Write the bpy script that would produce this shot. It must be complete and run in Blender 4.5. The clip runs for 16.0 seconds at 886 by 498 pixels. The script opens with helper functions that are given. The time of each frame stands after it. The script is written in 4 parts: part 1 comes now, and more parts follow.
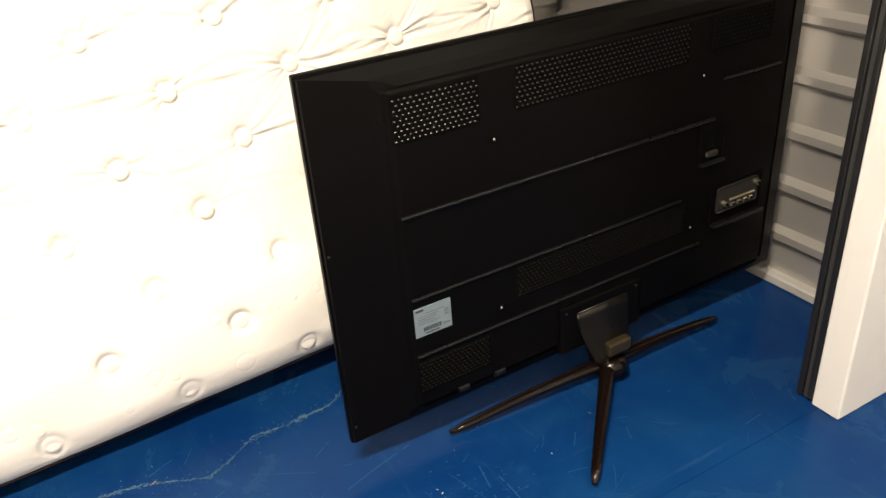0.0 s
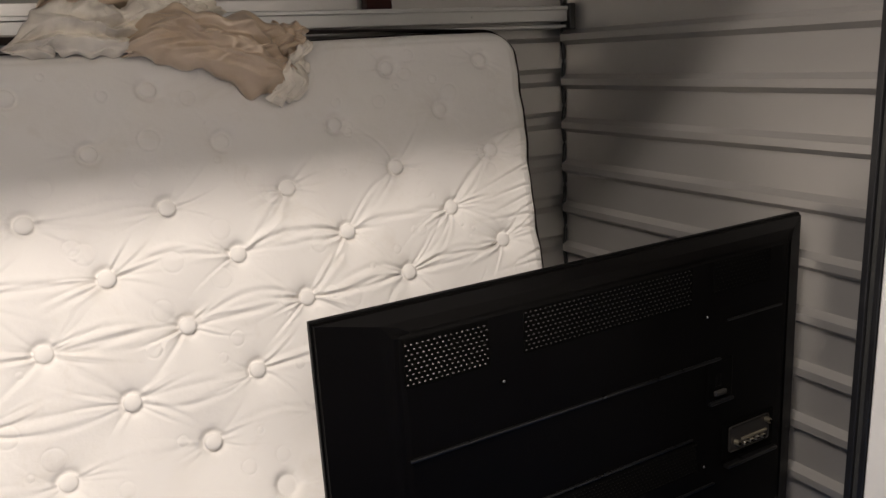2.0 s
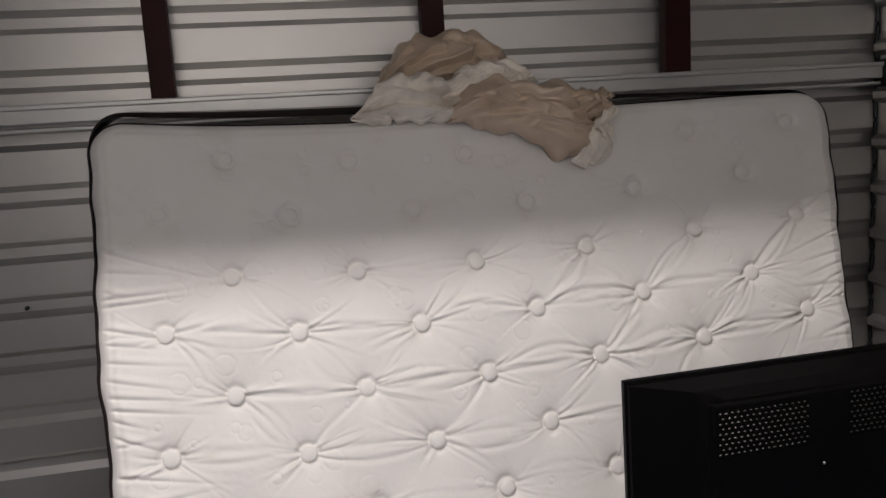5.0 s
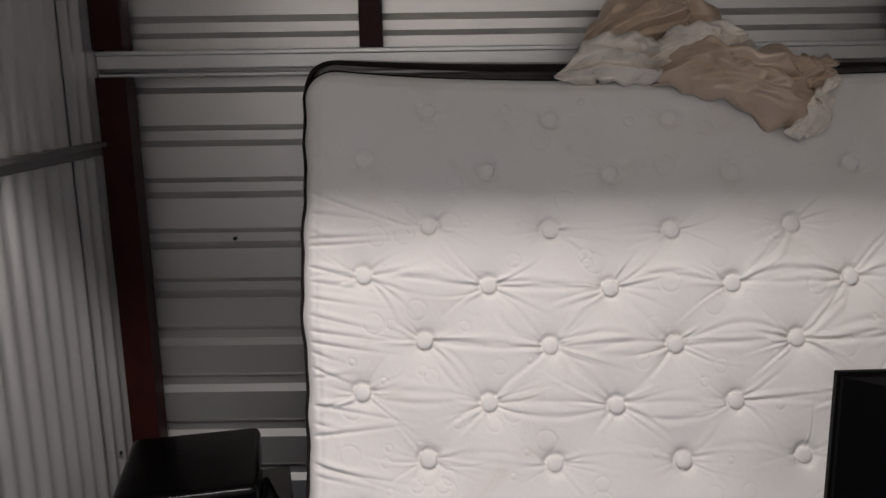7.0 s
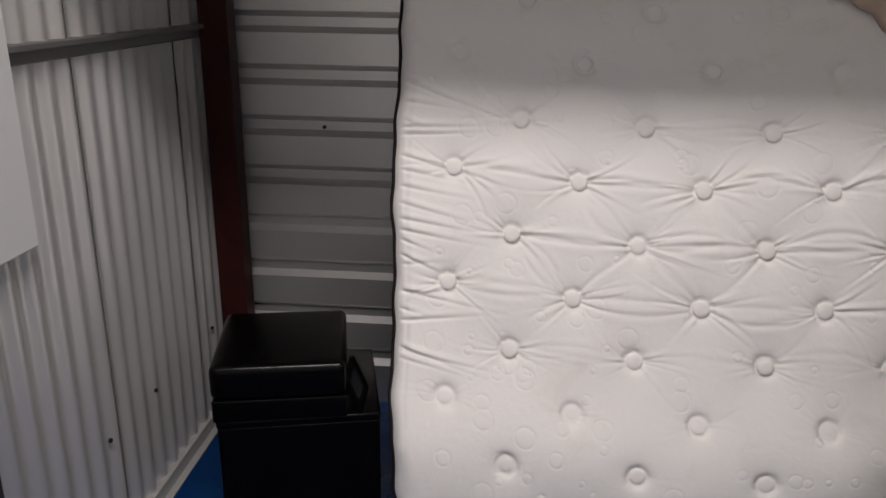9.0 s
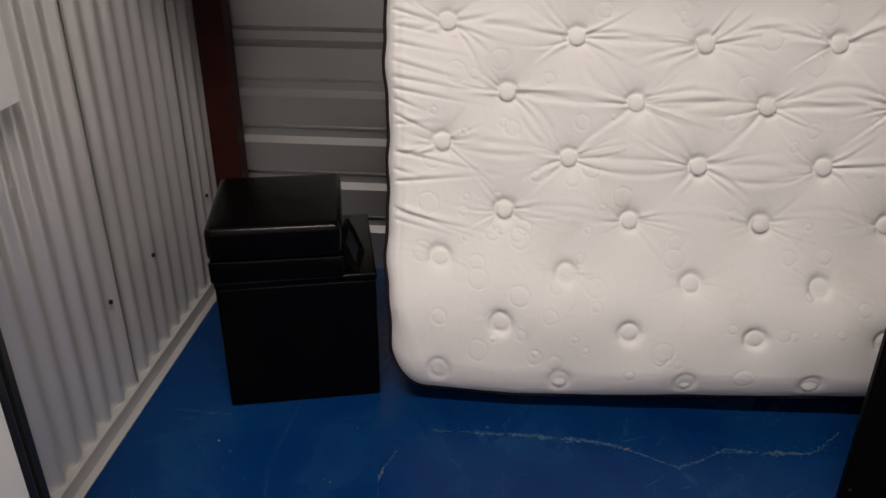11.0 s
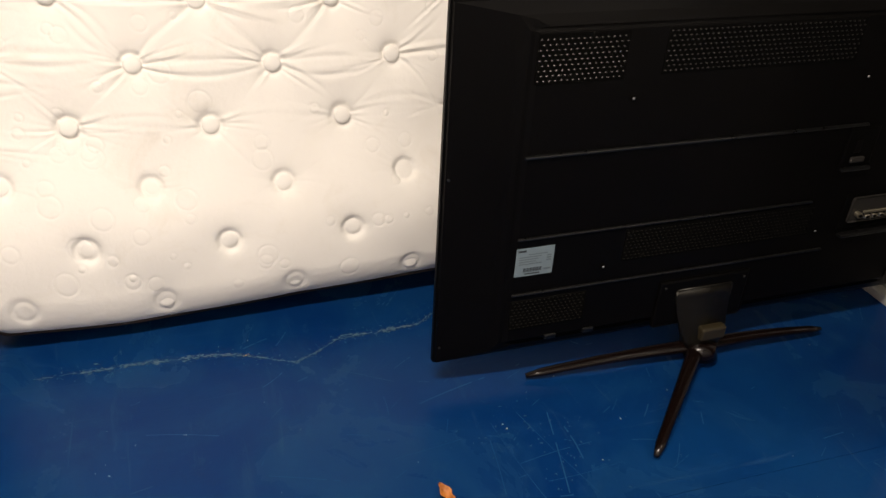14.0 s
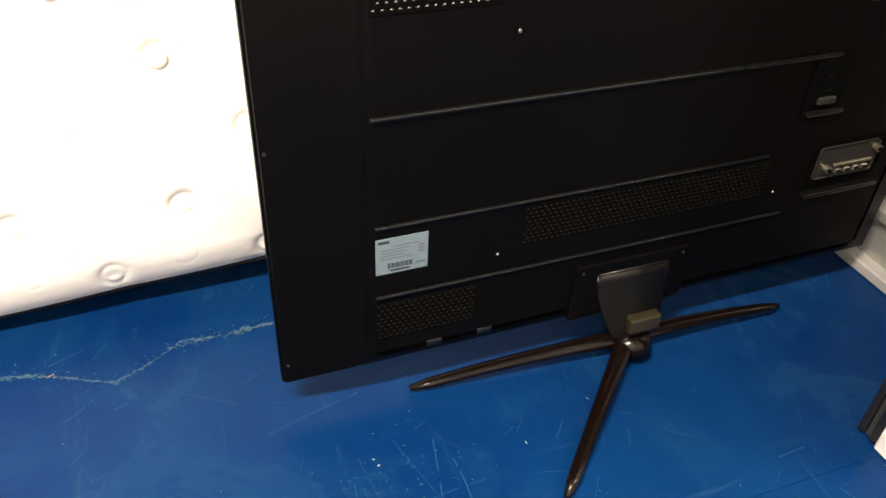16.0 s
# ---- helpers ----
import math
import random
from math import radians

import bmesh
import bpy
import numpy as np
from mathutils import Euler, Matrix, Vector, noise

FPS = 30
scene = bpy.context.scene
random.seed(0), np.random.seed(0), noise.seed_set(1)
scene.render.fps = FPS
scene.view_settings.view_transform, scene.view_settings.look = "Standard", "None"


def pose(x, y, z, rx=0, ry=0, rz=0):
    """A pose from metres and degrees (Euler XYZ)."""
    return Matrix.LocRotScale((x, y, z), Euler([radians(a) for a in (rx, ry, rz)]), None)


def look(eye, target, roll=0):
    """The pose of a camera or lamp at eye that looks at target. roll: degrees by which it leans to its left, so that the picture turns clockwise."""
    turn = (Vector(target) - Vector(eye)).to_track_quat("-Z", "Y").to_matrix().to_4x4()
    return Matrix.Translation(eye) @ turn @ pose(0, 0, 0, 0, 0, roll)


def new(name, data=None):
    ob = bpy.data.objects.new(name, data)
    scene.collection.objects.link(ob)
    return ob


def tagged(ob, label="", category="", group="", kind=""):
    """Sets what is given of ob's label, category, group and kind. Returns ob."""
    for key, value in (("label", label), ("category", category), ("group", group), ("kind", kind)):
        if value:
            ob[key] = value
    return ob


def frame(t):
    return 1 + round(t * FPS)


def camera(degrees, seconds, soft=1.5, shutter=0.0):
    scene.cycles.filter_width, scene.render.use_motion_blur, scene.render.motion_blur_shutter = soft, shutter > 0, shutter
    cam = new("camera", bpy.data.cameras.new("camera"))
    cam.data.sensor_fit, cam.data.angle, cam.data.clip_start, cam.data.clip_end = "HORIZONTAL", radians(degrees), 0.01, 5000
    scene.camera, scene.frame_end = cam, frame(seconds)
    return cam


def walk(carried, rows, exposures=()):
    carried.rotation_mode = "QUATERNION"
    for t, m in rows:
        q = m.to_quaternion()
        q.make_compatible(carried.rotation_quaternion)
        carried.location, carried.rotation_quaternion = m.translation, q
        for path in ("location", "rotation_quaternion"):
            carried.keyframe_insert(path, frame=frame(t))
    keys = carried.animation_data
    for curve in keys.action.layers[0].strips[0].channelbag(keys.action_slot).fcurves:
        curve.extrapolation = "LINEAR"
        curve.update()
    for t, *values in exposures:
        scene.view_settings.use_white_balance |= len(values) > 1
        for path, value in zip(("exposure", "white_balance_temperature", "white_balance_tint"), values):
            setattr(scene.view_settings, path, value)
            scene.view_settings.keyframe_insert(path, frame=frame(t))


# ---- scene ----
cam = camera(58.8, 16.0)
PATH = [
    (0, (0.327, 0.103, 1.288), (1.162, 1.649, 0.333), -4.0),
    (0.5, (0.329, 0.111, 1.307), (1.217, 1.703, 0.482), -3.5),
    (1, (0.33, 0.106, 1.329), (1.249, 1.743, 0.639), -3.1),
    (1.5, (0.33, 0.103, 1.346), (1.271, 1.768, 0.761), -2.8),
    (2, (0.326, 0.101, 1.372), (1.257, 1.805, 0.894), -2.9),
    (2.5, (0.327, 0.102, 1.382), (1.255, 1.826, 0.975), -2.8),
    (3, (0.311, 0.104, 1.391), (1.143, 1.89, 1.046), -3.3),
    (3.5, (0.288, 0.11, 1.393), (1.01, 1.946, 1.066), -3.7),
    (4, (0.254, 0.092, 1.402), (0.854, 1.972, 1.08), -4.0),
    (4.5, (0.217, 0.099, 1.401), (0.707, 2.011, 1.083), -3.6),
    (5, (0.182, 0.101, 1.401), (0.555, 2.042, 1.09), -3.5),
    (7.5, (0.055, 0.104, 1.425), (0.001, 2.048, 0.958), -0.1),
    (8, (0.041, 0.097, 1.394), (-0.047, 2.027, 0.878), 0.3),
    (8.5, (0.023, 0.089, 1.393), (-0.11, 2.006, 0.838), 0.3),
    (9, (0.011, 0.081, 1.379), (-0.154, 1.971, 0.745), 0.8),
    (9.5, (-0.003, 0.082, 1.372), (-0.181, 1.94, 0.655), 0.5),
    (12, (0.08, 0.064, 1.286), (0.017, 1.806, 0.307), 1.0),
    (12.5, (0.119, 0.055, 1.275), (0.243, 1.786, 0.28), 2.1),
    (13, (0.161, 0.051, 1.271), (0.444, 1.751, 0.256), 2.6),
    (13.5, (0.241, 0.05, 1.27), (0.741, 1.681, 0.226), 4.1),
    (14, (0.295, 0.057, 1.274), (0.862, 1.658, 0.218), 3.8),
    (14.5, (0.35, 0.072, 1.261), (0.936, 1.663, 0.2), 3.9),
    (15, (0.438, 0.141, 1.237), (1.04, 1.704, 0.144), 3.4),
    (15.5, (0.551, 0.285, 1.2), (1.173, 1.8, 0.053), 3.7),
    (16, (0.643, 0.396, 1.149), (1.25, 1.862, -0.069), 3.6),
]
EXPOSURES = [
    (0, 1.78, 7500, 11), (0.5, 1.3, 7400, 11), (1.0, 1.15, 7200, 12), (1.5, 0.8, 6900, 14), (2.0, 0.7, 6600, 15), (3.0, 0.62, 6200, 16), (4.0, 0.45, 6150, 16), (5.0, 0.25, 6100, 16),
    (7.5, 0.12, 6050, 16), (9.5, 0.12, 6050, 16), (11.8, 0.22, 6700, 17), (12.5, 0.32, 7000, 17), (13.5, 0.55, 7100, 16), (14.0, 0.9, 7050, 14), (14.5, 1.2, 7150, 13), (15.0, 1.38, 7200, 13), (15.5, 1.5, 7100, 13), (16.0, 2.05, 7200, 12)]
walk(cam, [(t, look(eye, target, roll)) for t, eye, target, roll in PATH], EXPOSURES)

# ---- light: a batten lamp on the corridor ceiling, above and behind the open front ----
world = bpy.data.worlds.new("world")
scene.world = world
world.use_nodes = True
world.node_tree.nodes["Background"].inputs[0].default_value = (0.75, 0.8, 0.9, 1)
world.node_tree.nodes["Background"].inputs[1].default_value = 0.02
LAMP_X, LAMP_Y, LAMP_Z = -0.15, 0.25, 2.86


def tube_lamp(name, x, y, z, length, watts):
    data = bpy.data.lights.new(name, "AREA")
    data.shape, data.size, data.size_y = "RECTANGLE", length, 0.14
    data.energy, data.color = watts, (1.0, 0.93, 0.84)
    ob = new(name, data)
    ob.matrix_world = pose(x, y, z, 0, 0, 0)
    return ob


tube_lamp("corridor_tube", LAMP_X, LAMP_Y, LAMP_Z, 1.2, 54)
tube_lamp("corridor_tube", 3.0, LAMP_Y, LAMP_Z, 1.2, 15)

# ---- geometry helpers ----


def box(bm, x0, x1, y0, y1, z0, z1, bevel=0.0, seg=2):
    m = Matrix.LocRotScale(((x0 + x1) / 2, (y0 + y1) / 2, (z0 + z1) / 2), None, (x1 - x0, y1 - y0, z1 - z0))
    made = bmesh.ops.create_cube(bm, size=1, matrix=m)["verts"]
    if bevel:
        edges = list({e for v in made for e in v.link_edges})
        bmesh.ops.bevel(bm, geom=edges, offset=bevel, segments=seg, affect="EDGES", profile=0.5)
    return bm


def block(x0, x1, y0, y1, z0, z1, bevel=0.0, seg=2):
    return box(bmesh.new(), x0, x1, y0, y1, z0, z1, bevel, seg)


def disc(bm, m, r, h, seg=16, r2=None):
    bmesh.ops.create_cone(bm, cap_ends=True, segments=seg, radius1=r, radius2=r if r2 is None else r2, depth=h, matrix=m)
    return bm


def part(name, bm, material, parent=None, label="", smooth=False):
    if isinstance(bm, bmesh.types.BMesh):
        me = bpy.data.meshes.new(name)
        bmesh.ops.recalc_face_normals(bm, faces=bm.faces)
        bm.to_mesh(me)
        bm.free()
    else:
        me = bm
    if smooth:
        me.polygons.foreach_set("use_smooth", [True] * len(me.polygons))
    if not me.materials:
        me.materials.append(material)
    ob = new(name, me)
    if parent is not None:
        ob.parent = parent
    if label:
        tagged(ob, label)
    return ob


def grid_mesh(name, P, closed_u=False):
    """A sheet from an array of points, rows by columns."""
    n, m = P.shape[:2]
    idx = np.arange(n * m).reshape(n, m)
    if closed_u:
        idx = np.concatenate([idx, idx[:, :1]], axis=1)
    q = np.stack([idx[:-1, :-1], idx[:-1, 1:], idx[1:, 1:], idx[1:, :-1]], axis=-1).reshape(-1, 4)
    me = bpy.data.meshes.new(name)
    me.from_pydata(P.reshape(-1, 3).tolist(), [], q.tolist())
    me.update()
    return me


def tube(name, pts, r, sides=8, closed=False, flat=1.0):
    pts = [Vector(p) for p in pts]
    n = len(pts)
    rings = []
    rad = r if isinstance(r, (list, tuple)) else [r] * n
    for i, p in enumerate(pts):
        a = pts[(i - 1) % n] if (closed or i > 0) else p
        b = pts[(i + 1) % n] if (closed or i < n - 1) else p
        q = (b - a).normalized().to_track_quat("Z", "Y")
        rings.append([tuple(p + q @ Vector((rad[i] * math.cos(t), rad[i] * flat * math.sin(t), 0))) for t in [2 * math.pi * k / sides for k in range(sides)]])
    if closed:
        rings.append(rings[0])
    P = np.array(rings)
    me = grid_mesh(name, P, closed_u=True)
    if not closed:
        bm = bmesh.new()
        bm.from_mesh(me)
        bmesh.ops.holes_fill(bm, edges=[e for e in bm.edges if e.is_boundary], sides=0)
        bm.to_mesh(me)
        bm.free()
    return me


def thing(name, label, category, at=(0, 0, 0), rz=0, group="", ry=0):
    ob = tagged(new(name), label, category, group)
    ob.empty_display_size = 0.05
    ob.matrix_world = pose(*at, 0, ry, rz)
    return ob


# ---- materials ----


class Mat:
    def __init__(self, name, color, rough=0.5, metal=0.0, spec=0.5):
        self.m = bpy.data.materials.new(name)
        self.m.use_nodes = True
        self.t = self.m.node_tree
        self.b = self.t.nodes["Principled BSDF"]
        self.b.inputs["Base Color"].default_value = (*color, 1)
        self.b.inputs["Roughness"].default_value = rough
        self.b.inputs["Metallic"].default_value = metal
        self.b.inputs["Specular IOR Level"].default_value = spec
        self.height = None
        self.coord = self.t.nodes.new("ShaderNodeTexCoord").outputs["Object"]
        self.col = None
        self.color = color

    def node(self, kind, **values):
        n = self.t.nodes.new(kind)
        for k, v in values.items():
            n.inputs[k.replace("_", " ")].default_value = v
        return n

    def link(self, a, b):
        self.t.links.new(a, b)

    def mapped(self, scale=(1, 1, 1), rot=(0, 0, 0)):
        n = self.t.nodes.new("ShaderNodeMapping")
        n.inputs["Scale"].default_value = scale
        n.inputs["Rotation"].default_value = rot
        self.link(self.coord, n.inputs["Vector"])
        return n.outputs[0]

    def noise(self, scale, detail=4.0, rough=0.55, stretch=(1, 1, 1), distort=0.0):
        n = self.node("ShaderNodeTexNoise", Scale=scale, Detail=detail, Roughness=rough, Distortion=distort)
        self.link(self.mapped(stretch), n.inputs["Vector"])
        return n.outputs["Fac"]

    def ramp(self, fac, lo, hi):
        n = self.node("ShaderNodeMapRange")
        n.inputs["From Min"].default_value, n.inputs["From Max"].default_value = lo, hi
        self.link(fac, n.inputs["Value"])
        return n.outputs[0]

    def times(self, a, b, op="MULTIPLY"):
        n = self.t.nodes.new("ShaderNodeMath")
        n.operation = op
        for i, v in enumerate((a, b)):
            if isinstance(v, (int, float)):
                n.inputs[i].default_value = v
            else:
                self.link(v, n.inputs[i])
        return n.outputs[0]

    def tint(self, fac, color):
        n = self.t.nodes.new("ShaderNodeMix")
        n.data_type = "RGBA"
        self.link(fac, n.inputs["Factor"])
        if self.col is None:
            n.inputs[6].default_value = (*self.color, 1)
        else:
            self.link(self.col, n.inputs[6])
        n.inputs[7].default_value = (*color, 1)
        self.col = n.outputs[2]
        self.link(self.col, self.b.inputs["Base Color"])
        return self

    def gloss(self, fac, lo, hi):
        n = self.node("ShaderNodeMapRange")
        n.inputs["To Min"].default_value, n.inputs["To Max"].default_value = lo, hi
        self.link(fac, n.inputs["Value"])
        self.link(n.outputs[0], self.b.inputs["Roughness"])
        return self

    def bump(self, height, strength, distance):
        n = self.node("ShaderNodeBump", Strength=strength, Distance=distance)
        self.link(height, n.inputs["Height"])
        if self.height is not None:
            self.link(self.height, n.inputs["Normal"])
        self.height = n.outputs[0]
        self.link(self.height, self.b.inputs["Normal"])
        return self


# blue painted concrete, scuffed
FLOOR = Mat("blue_floor_paint", (0.0006, 0.0208, 0.098), 0.3, 0, 0.11)
_n = FLOOR.noise(1.5, 6, 0.6)
FLOOR.tint(FLOOR.ramp(_n, 0.42, 0.72), (0.0015, 0.033, 0.122))
_d = FLOOR.noise(2.6, 7, 0.62, (1, 1, 1), 1.2)
FLOOR.tint(FLOOR.times(FLOOR.ramp(_d, 0.45, 0.8), 0.55), (0.008, 0.056, 0.138))
_s = FLOOR.noise(11, 8, 0.72, (1, 1, 1), 0.8)
FLOOR.tint(FLOOR.times(FLOOR.ramp(_s, 0.58, 0.8), 0.4), (0.02, 0.075, 0.15))
_sc = FLOOR.noise(2.4, 8, 0.7, (9, 0.9, 1), 0.9)
FLOOR.tint(FLOOR.times(FLOOR.ramp(_sc, 0.6, 0.76), 0.3), (0.035, 0.1, 0.17))
_sc2 = FLOOR.noise(2.4, 8, 0.7, (0.8, 11, 1), 0.9)
FLOOR.tint(FLOOR.times(FLOOR.ramp(_sc2, 0.62, 0.78), 0.3), (0.035, 0.1, 0.17))
FLOOR.gloss(_d, 0.16, 0.36)
FLOOR.bump(FLOOR.noise(140, 3), 0.10, 0.002).bump(FLOOR.noise(12, 3), 0.14, 0.006)

CHIP = Mat("bare_crack", (0.075, 0.125, 0.17), 0.85, 0, 0.1)
CHIP.tint(CHIP.ramp(CHIP.noise(60, 4), 0.4, 0.6), (0.018, 0.06, 0.13))
SCUFF = Mat("scuffed_blue", (0.012, 0.055, 0.135), 0.6, 0, 0.1)
SCUFF.tint(SCUFF.ramp(SCUFF.noise(30, 4), 0.4, 0.7), (0.03, 0.09, 0.165))
RUST = Mat("rust_fleck", (0.42, 0.22, 0.06), 0.8)
DUST = Mat("pale_crack_dust", (0.032, 0.092, 0.155), 0.8, 0, 0.1)
DUST.tint(DUST.ramp(DUST.noise(45, 4), 0.4, 0.65), (0.065, 0.115, 0.16))
HAZE = Mat("rubbed_blue", (0.004, 0.044, 0.135), 0.5, 0, 0.12)
HAZE.tint(HAZE.ramp(HAZE.noise(24, 5), 0.45, 0.7), (0.01, 0.062, 0.15))
FLECK = Mat("white_fleck", (0.22, 0.28, 0.33), 0.7)


def steel(name, color, rough=0.42, metal=0.35):
    m = Mat(name, color, rough, metal)
    m.tint(m.times(m.ramp(m.noise(3, 5, 0.6), 0.4, 0.75), 0.25), tuple(c * 0.8 for c in color))
    m.tint(m.times(m.ramp(m.noise(40, 6, 0.7), 0.6, 0.85), 0.2), tuple(c * 0.7 for c in color))
    m.bump(m.noise(4, 2), 0.12, 0.01)
    return m


SHEET = steel("galvanised_sheet", (0.6, 0.585, 0.56), 0.4, 0.85)
SHEET_WHITE = steel("white_sheet", (0.68, 0.66, 0.63), 0.34, 0.45)
# the galvanised sheet in a darker tone, for the ribbed side wall
SHEET_DARKER = steel("darker_galvanised_sheet", (0.465, 0.45, 0.425), 0.38, 0.6)
RAIL = steel("galvanised_rail", (0.62, 0.62, 0.6), 0.35, 0.5)
# rail steel in a darker grey, for the rail on the corrugated wall
RAIL_DARK = steel("darker_rail", (0.2, 0.19, 0.18), 0.45, 0.4)
TRIM = steel("floor_angle", (0.45, 0.44, 0.42), 0.5, 0.2)
PRIMER = Mat("red_oxide_primer", (0.034, 0.008, 0.0065), 0.5, 0, 0.15)
PRIMER.tint(PRIMER.ramp(PRIMER.noise(14, 5), 0.4, 0.75), (0.022, 0.006, 0.005)).bump(PRIMER.noise(60, 3), 0.1, 0.002)
WHITE = Mat("white_door_paint", (0.76, 0.75, 0.72), 0.4)
WHITE.tint(WHITE.times(WHITE.ramp(WHITE.noise(5, 6, 0.7), 0.5, 0.8), 0.3), (0.62, 0.6, 0.56)).bump(WHITE.noise(30, 3), 0.05, 0.002)
GUIDE = Mat("black_guide", (0.012, 0.012, 0.013), 0.35)
GUIDE.tint(GUIDE.ramp(GUIDE.noise(20, 5, 0.6, (1, 1, 0.2)), 0.55, 0.8), (0.04, 0.04, 0.04))
GUIDE_GREY = Mat("worn_guide_steel", (0.09, 0.09, 0.085), 0.4, 0.6)
GUIDE_GREY.tint(GUIDE_GREY.ramp(GUIDE_GREY.noise(16, 6, 0.7, (1, 1, 0.3)), 0.55, 0.75), (0.2, 0.2, 0.19))
GREYWALL = Mat("grey_corridor_paint", (0.7, 0.69, 0.67), 0.5)
GREYWALL.tint(GREYWALL.ramp(GREYWALL.noise(3, 5), 0.4, 0.8), (0.62, 0.61, 0.59)).bump(GREYWALL.noise(40, 3), 0.08, 0.002)
CEILING = Mat("ceiling_paint", (0.8, 0.8, 0.78), 0.8)
CEILING.tint(CEILING.ramp(CEILING.noise(2, 5), 0.4, 0.8), (0.74, 0.74, 0.72))

TICKING = Mat("quilted_white_ticking", (0.78, 0.755, 0.715), 0.85, 0, 0.25)
TICKING.tint(TICKING.times(TICKING.ramp(TICKING.noise(2.2, 5, 0.6), 0.5, 0.8), 0.5), (0.66, 0.61, 0.53))
TICKING.tint(TICKING.times(TICKING.ramp(TICKING.noise(7, 6, 0.65, (1, 1, 1), 0.6), 0.56, 0.8), 0.4), (0.6, 0.54, 0.45))
TICKING.b.inputs["Sheen Weight"].default_value = 0.15
TICKING.bump(TICKING.noise(420, 2), 0.18, 0.001).bump(TICKING.noise(55, 4, 0.6), 0.24, 0.004)
BORDER = Mat("brown_border_fabric", (0.028, 0.018, 0.015), 0.8, 0, 0.15)
BORDER.tint(BORDER.ramp(BORDER.noise(90, 4), 0.4, 0.7), (0.014, 0.009, 0.008)).bump(BORDER.noise(300, 2), 0.3, 0.001)
PIPING = Mat("black_piping", (0.011, 0.005, 0.005), 0.7, 0, 0.2)
PIPING.bump(PIPING.noise(300, 2), 0.2, 0.001)
BACKING = Mat("grey_mattress_base", (0.42, 0.39, 0.36), 0.9)
BACKING.bump(BACKING.noise(200, 3), 0.2, 0.002)
SATIN = Mat("champagne_satin", (0.58, 0.455, 0.335), 0.28, 0.1, 0.7)
SATIN.tint(SATIN.ramp(SATIN.noise(14, 5), 0.4, 0.75), (0.47, 0.35, 0.24)).bump(SATIN.noise(38, 3), 0.12, 0.006)
COTTON = Mat("off_white_lining", (0.84, 0.78, 0.68), 0.85)
COTTON.tint(COTTON.ramp(COTTON.noise(18, 5), 0.4, 0.75), (0.62, 0.56, 0.48)).bump(COTTON.noise(50, 4), 0.25, 0.006)

PLASTIC = Mat("matt_black_plastic", (0.0017, 0.0014, 0.0013), 0.42, 0, 0.09)
PLASTIC.gloss(PLASTIC.noise(8, 5), 0.38, 0.55).bump(PLASTIC.noise(600, 2), 0.1, 0.0006)
PLASTIC.tint(PLASTIC.times(PLASTIC.ramp(PLASTIC.noise(3, 6, 0.7), 0.5, 0.8), 0.5), (0.003, 0.0027, 0.0023))
GLOSSBLACK = Mat("black_bezel", (0.002, 0.002, 0.002), 0.4, 0, 0.06)
GLOSSBLACK.gloss(GLOSSBLACK.noise(30, 4), 0.3, 0.45)
RIDGE = Mat("polished_black_ridge", (0.004, 0.004, 0.004), 0.28, 0, 0.6)
RIDGE.gloss(RIDGE.noise(25, 4), 0.2, 0.4)
# one vent metal in three tones: grilles that catch less light are coloured darker
GRILLE_SHADED = Mat("shaded_vent_metal", (0.0045, 0.004, 0.003), 0.55, 0.0, 0.05)
GRILLE_SHADED.gloss(GRILLE_SHADED.noise(30, 4), 0.35, 0.6)
GRILLE_DIM = Mat("dim_vent_metal", (0.014, 0.012, 0.01), 0.35, 0.5)
GRILLE_DIM.gloss(GRILLE_DIM.noise(50, 3), 0.25, 0.45)
GRILLE = Mat("vent_grille_metal", (0.01, 0.009, 0.007), 0.3, 0.6)
GRILLE.gloss(GRILLE.noise(50, 3), 0.22, 0.4)
DEEP = Mat("vent_recess", (0.0015, 0.0014, 0.0012), 0.8, 0, 0.05)
STAND = Mat("gloss_brown_black_stand", (0.005, 0.0025, 0.002), 0.16, 0, 0.3)
STAND.gloss(STAND.noise(20, 4), 0.1, 0.25)
NECK = Mat("smoked_neck", (0.009, 0.0072, 0.004), 0.36, 0.2, 0.5)
NECK_KNOB = Mat("smoked_neck_cover", (0.032, 0.025, 0.013), 0.3, 0.2)
NECK_KNOB.gloss(NECK_KNOB.noise(30, 4), 0.22, 0.4)
NECK.gloss(NECK.noise(12, 5), 0.28, 0.45)
SCREW = Mat("bright_screw", (0.3, 0.3, 0.3), 0.4, 0.8)
PAPER = Mat("rating_label", (0.16, 0.21, 0.24), 0.55)
PAPER.tint(PAPER.times(PAPER.ramp(PAPER.noise(40, 4), 0.4, 0.7), 0.3), (0.13, 0.17, 0.2))
INK = Mat("label_ink", (0.02, 0.025, 0.03), 0.6)
INK_GREY = Mat("label_grey_ink", (0.1, 0.125, 0.145), 0.6)
PORTPLATE = Mat("grey_port_plate", (0.022, 0.02, 0.018), 0.5, 0, 0.3)
PORTPLATE.gloss(PORTPLATE.noise(40, 3), 0.4, 0.6)
PORT = Mat("port_metal", (0.45, 0.4, 0.3), 0.3, 0.9)
LEATHER = Mat("black_leatherette", (0.0015, 0.0013, 0.0012), 0.16, 0, 0.12)
LEATHER.gloss(LEATHER.noise(14, 5), 0.12, 0.24).bump(LEATHER.noise(260, 3), 0.2, 0.0015).bump(LEATHER.noise(7, 3), 0.2, 0.01)
LEATHER.tint(LEATHER.times(LEATHER.ramp(LEATHER.noise(9, 5), 0.55, 0.8), 0.5), (0.007, 0.006, 0.005))
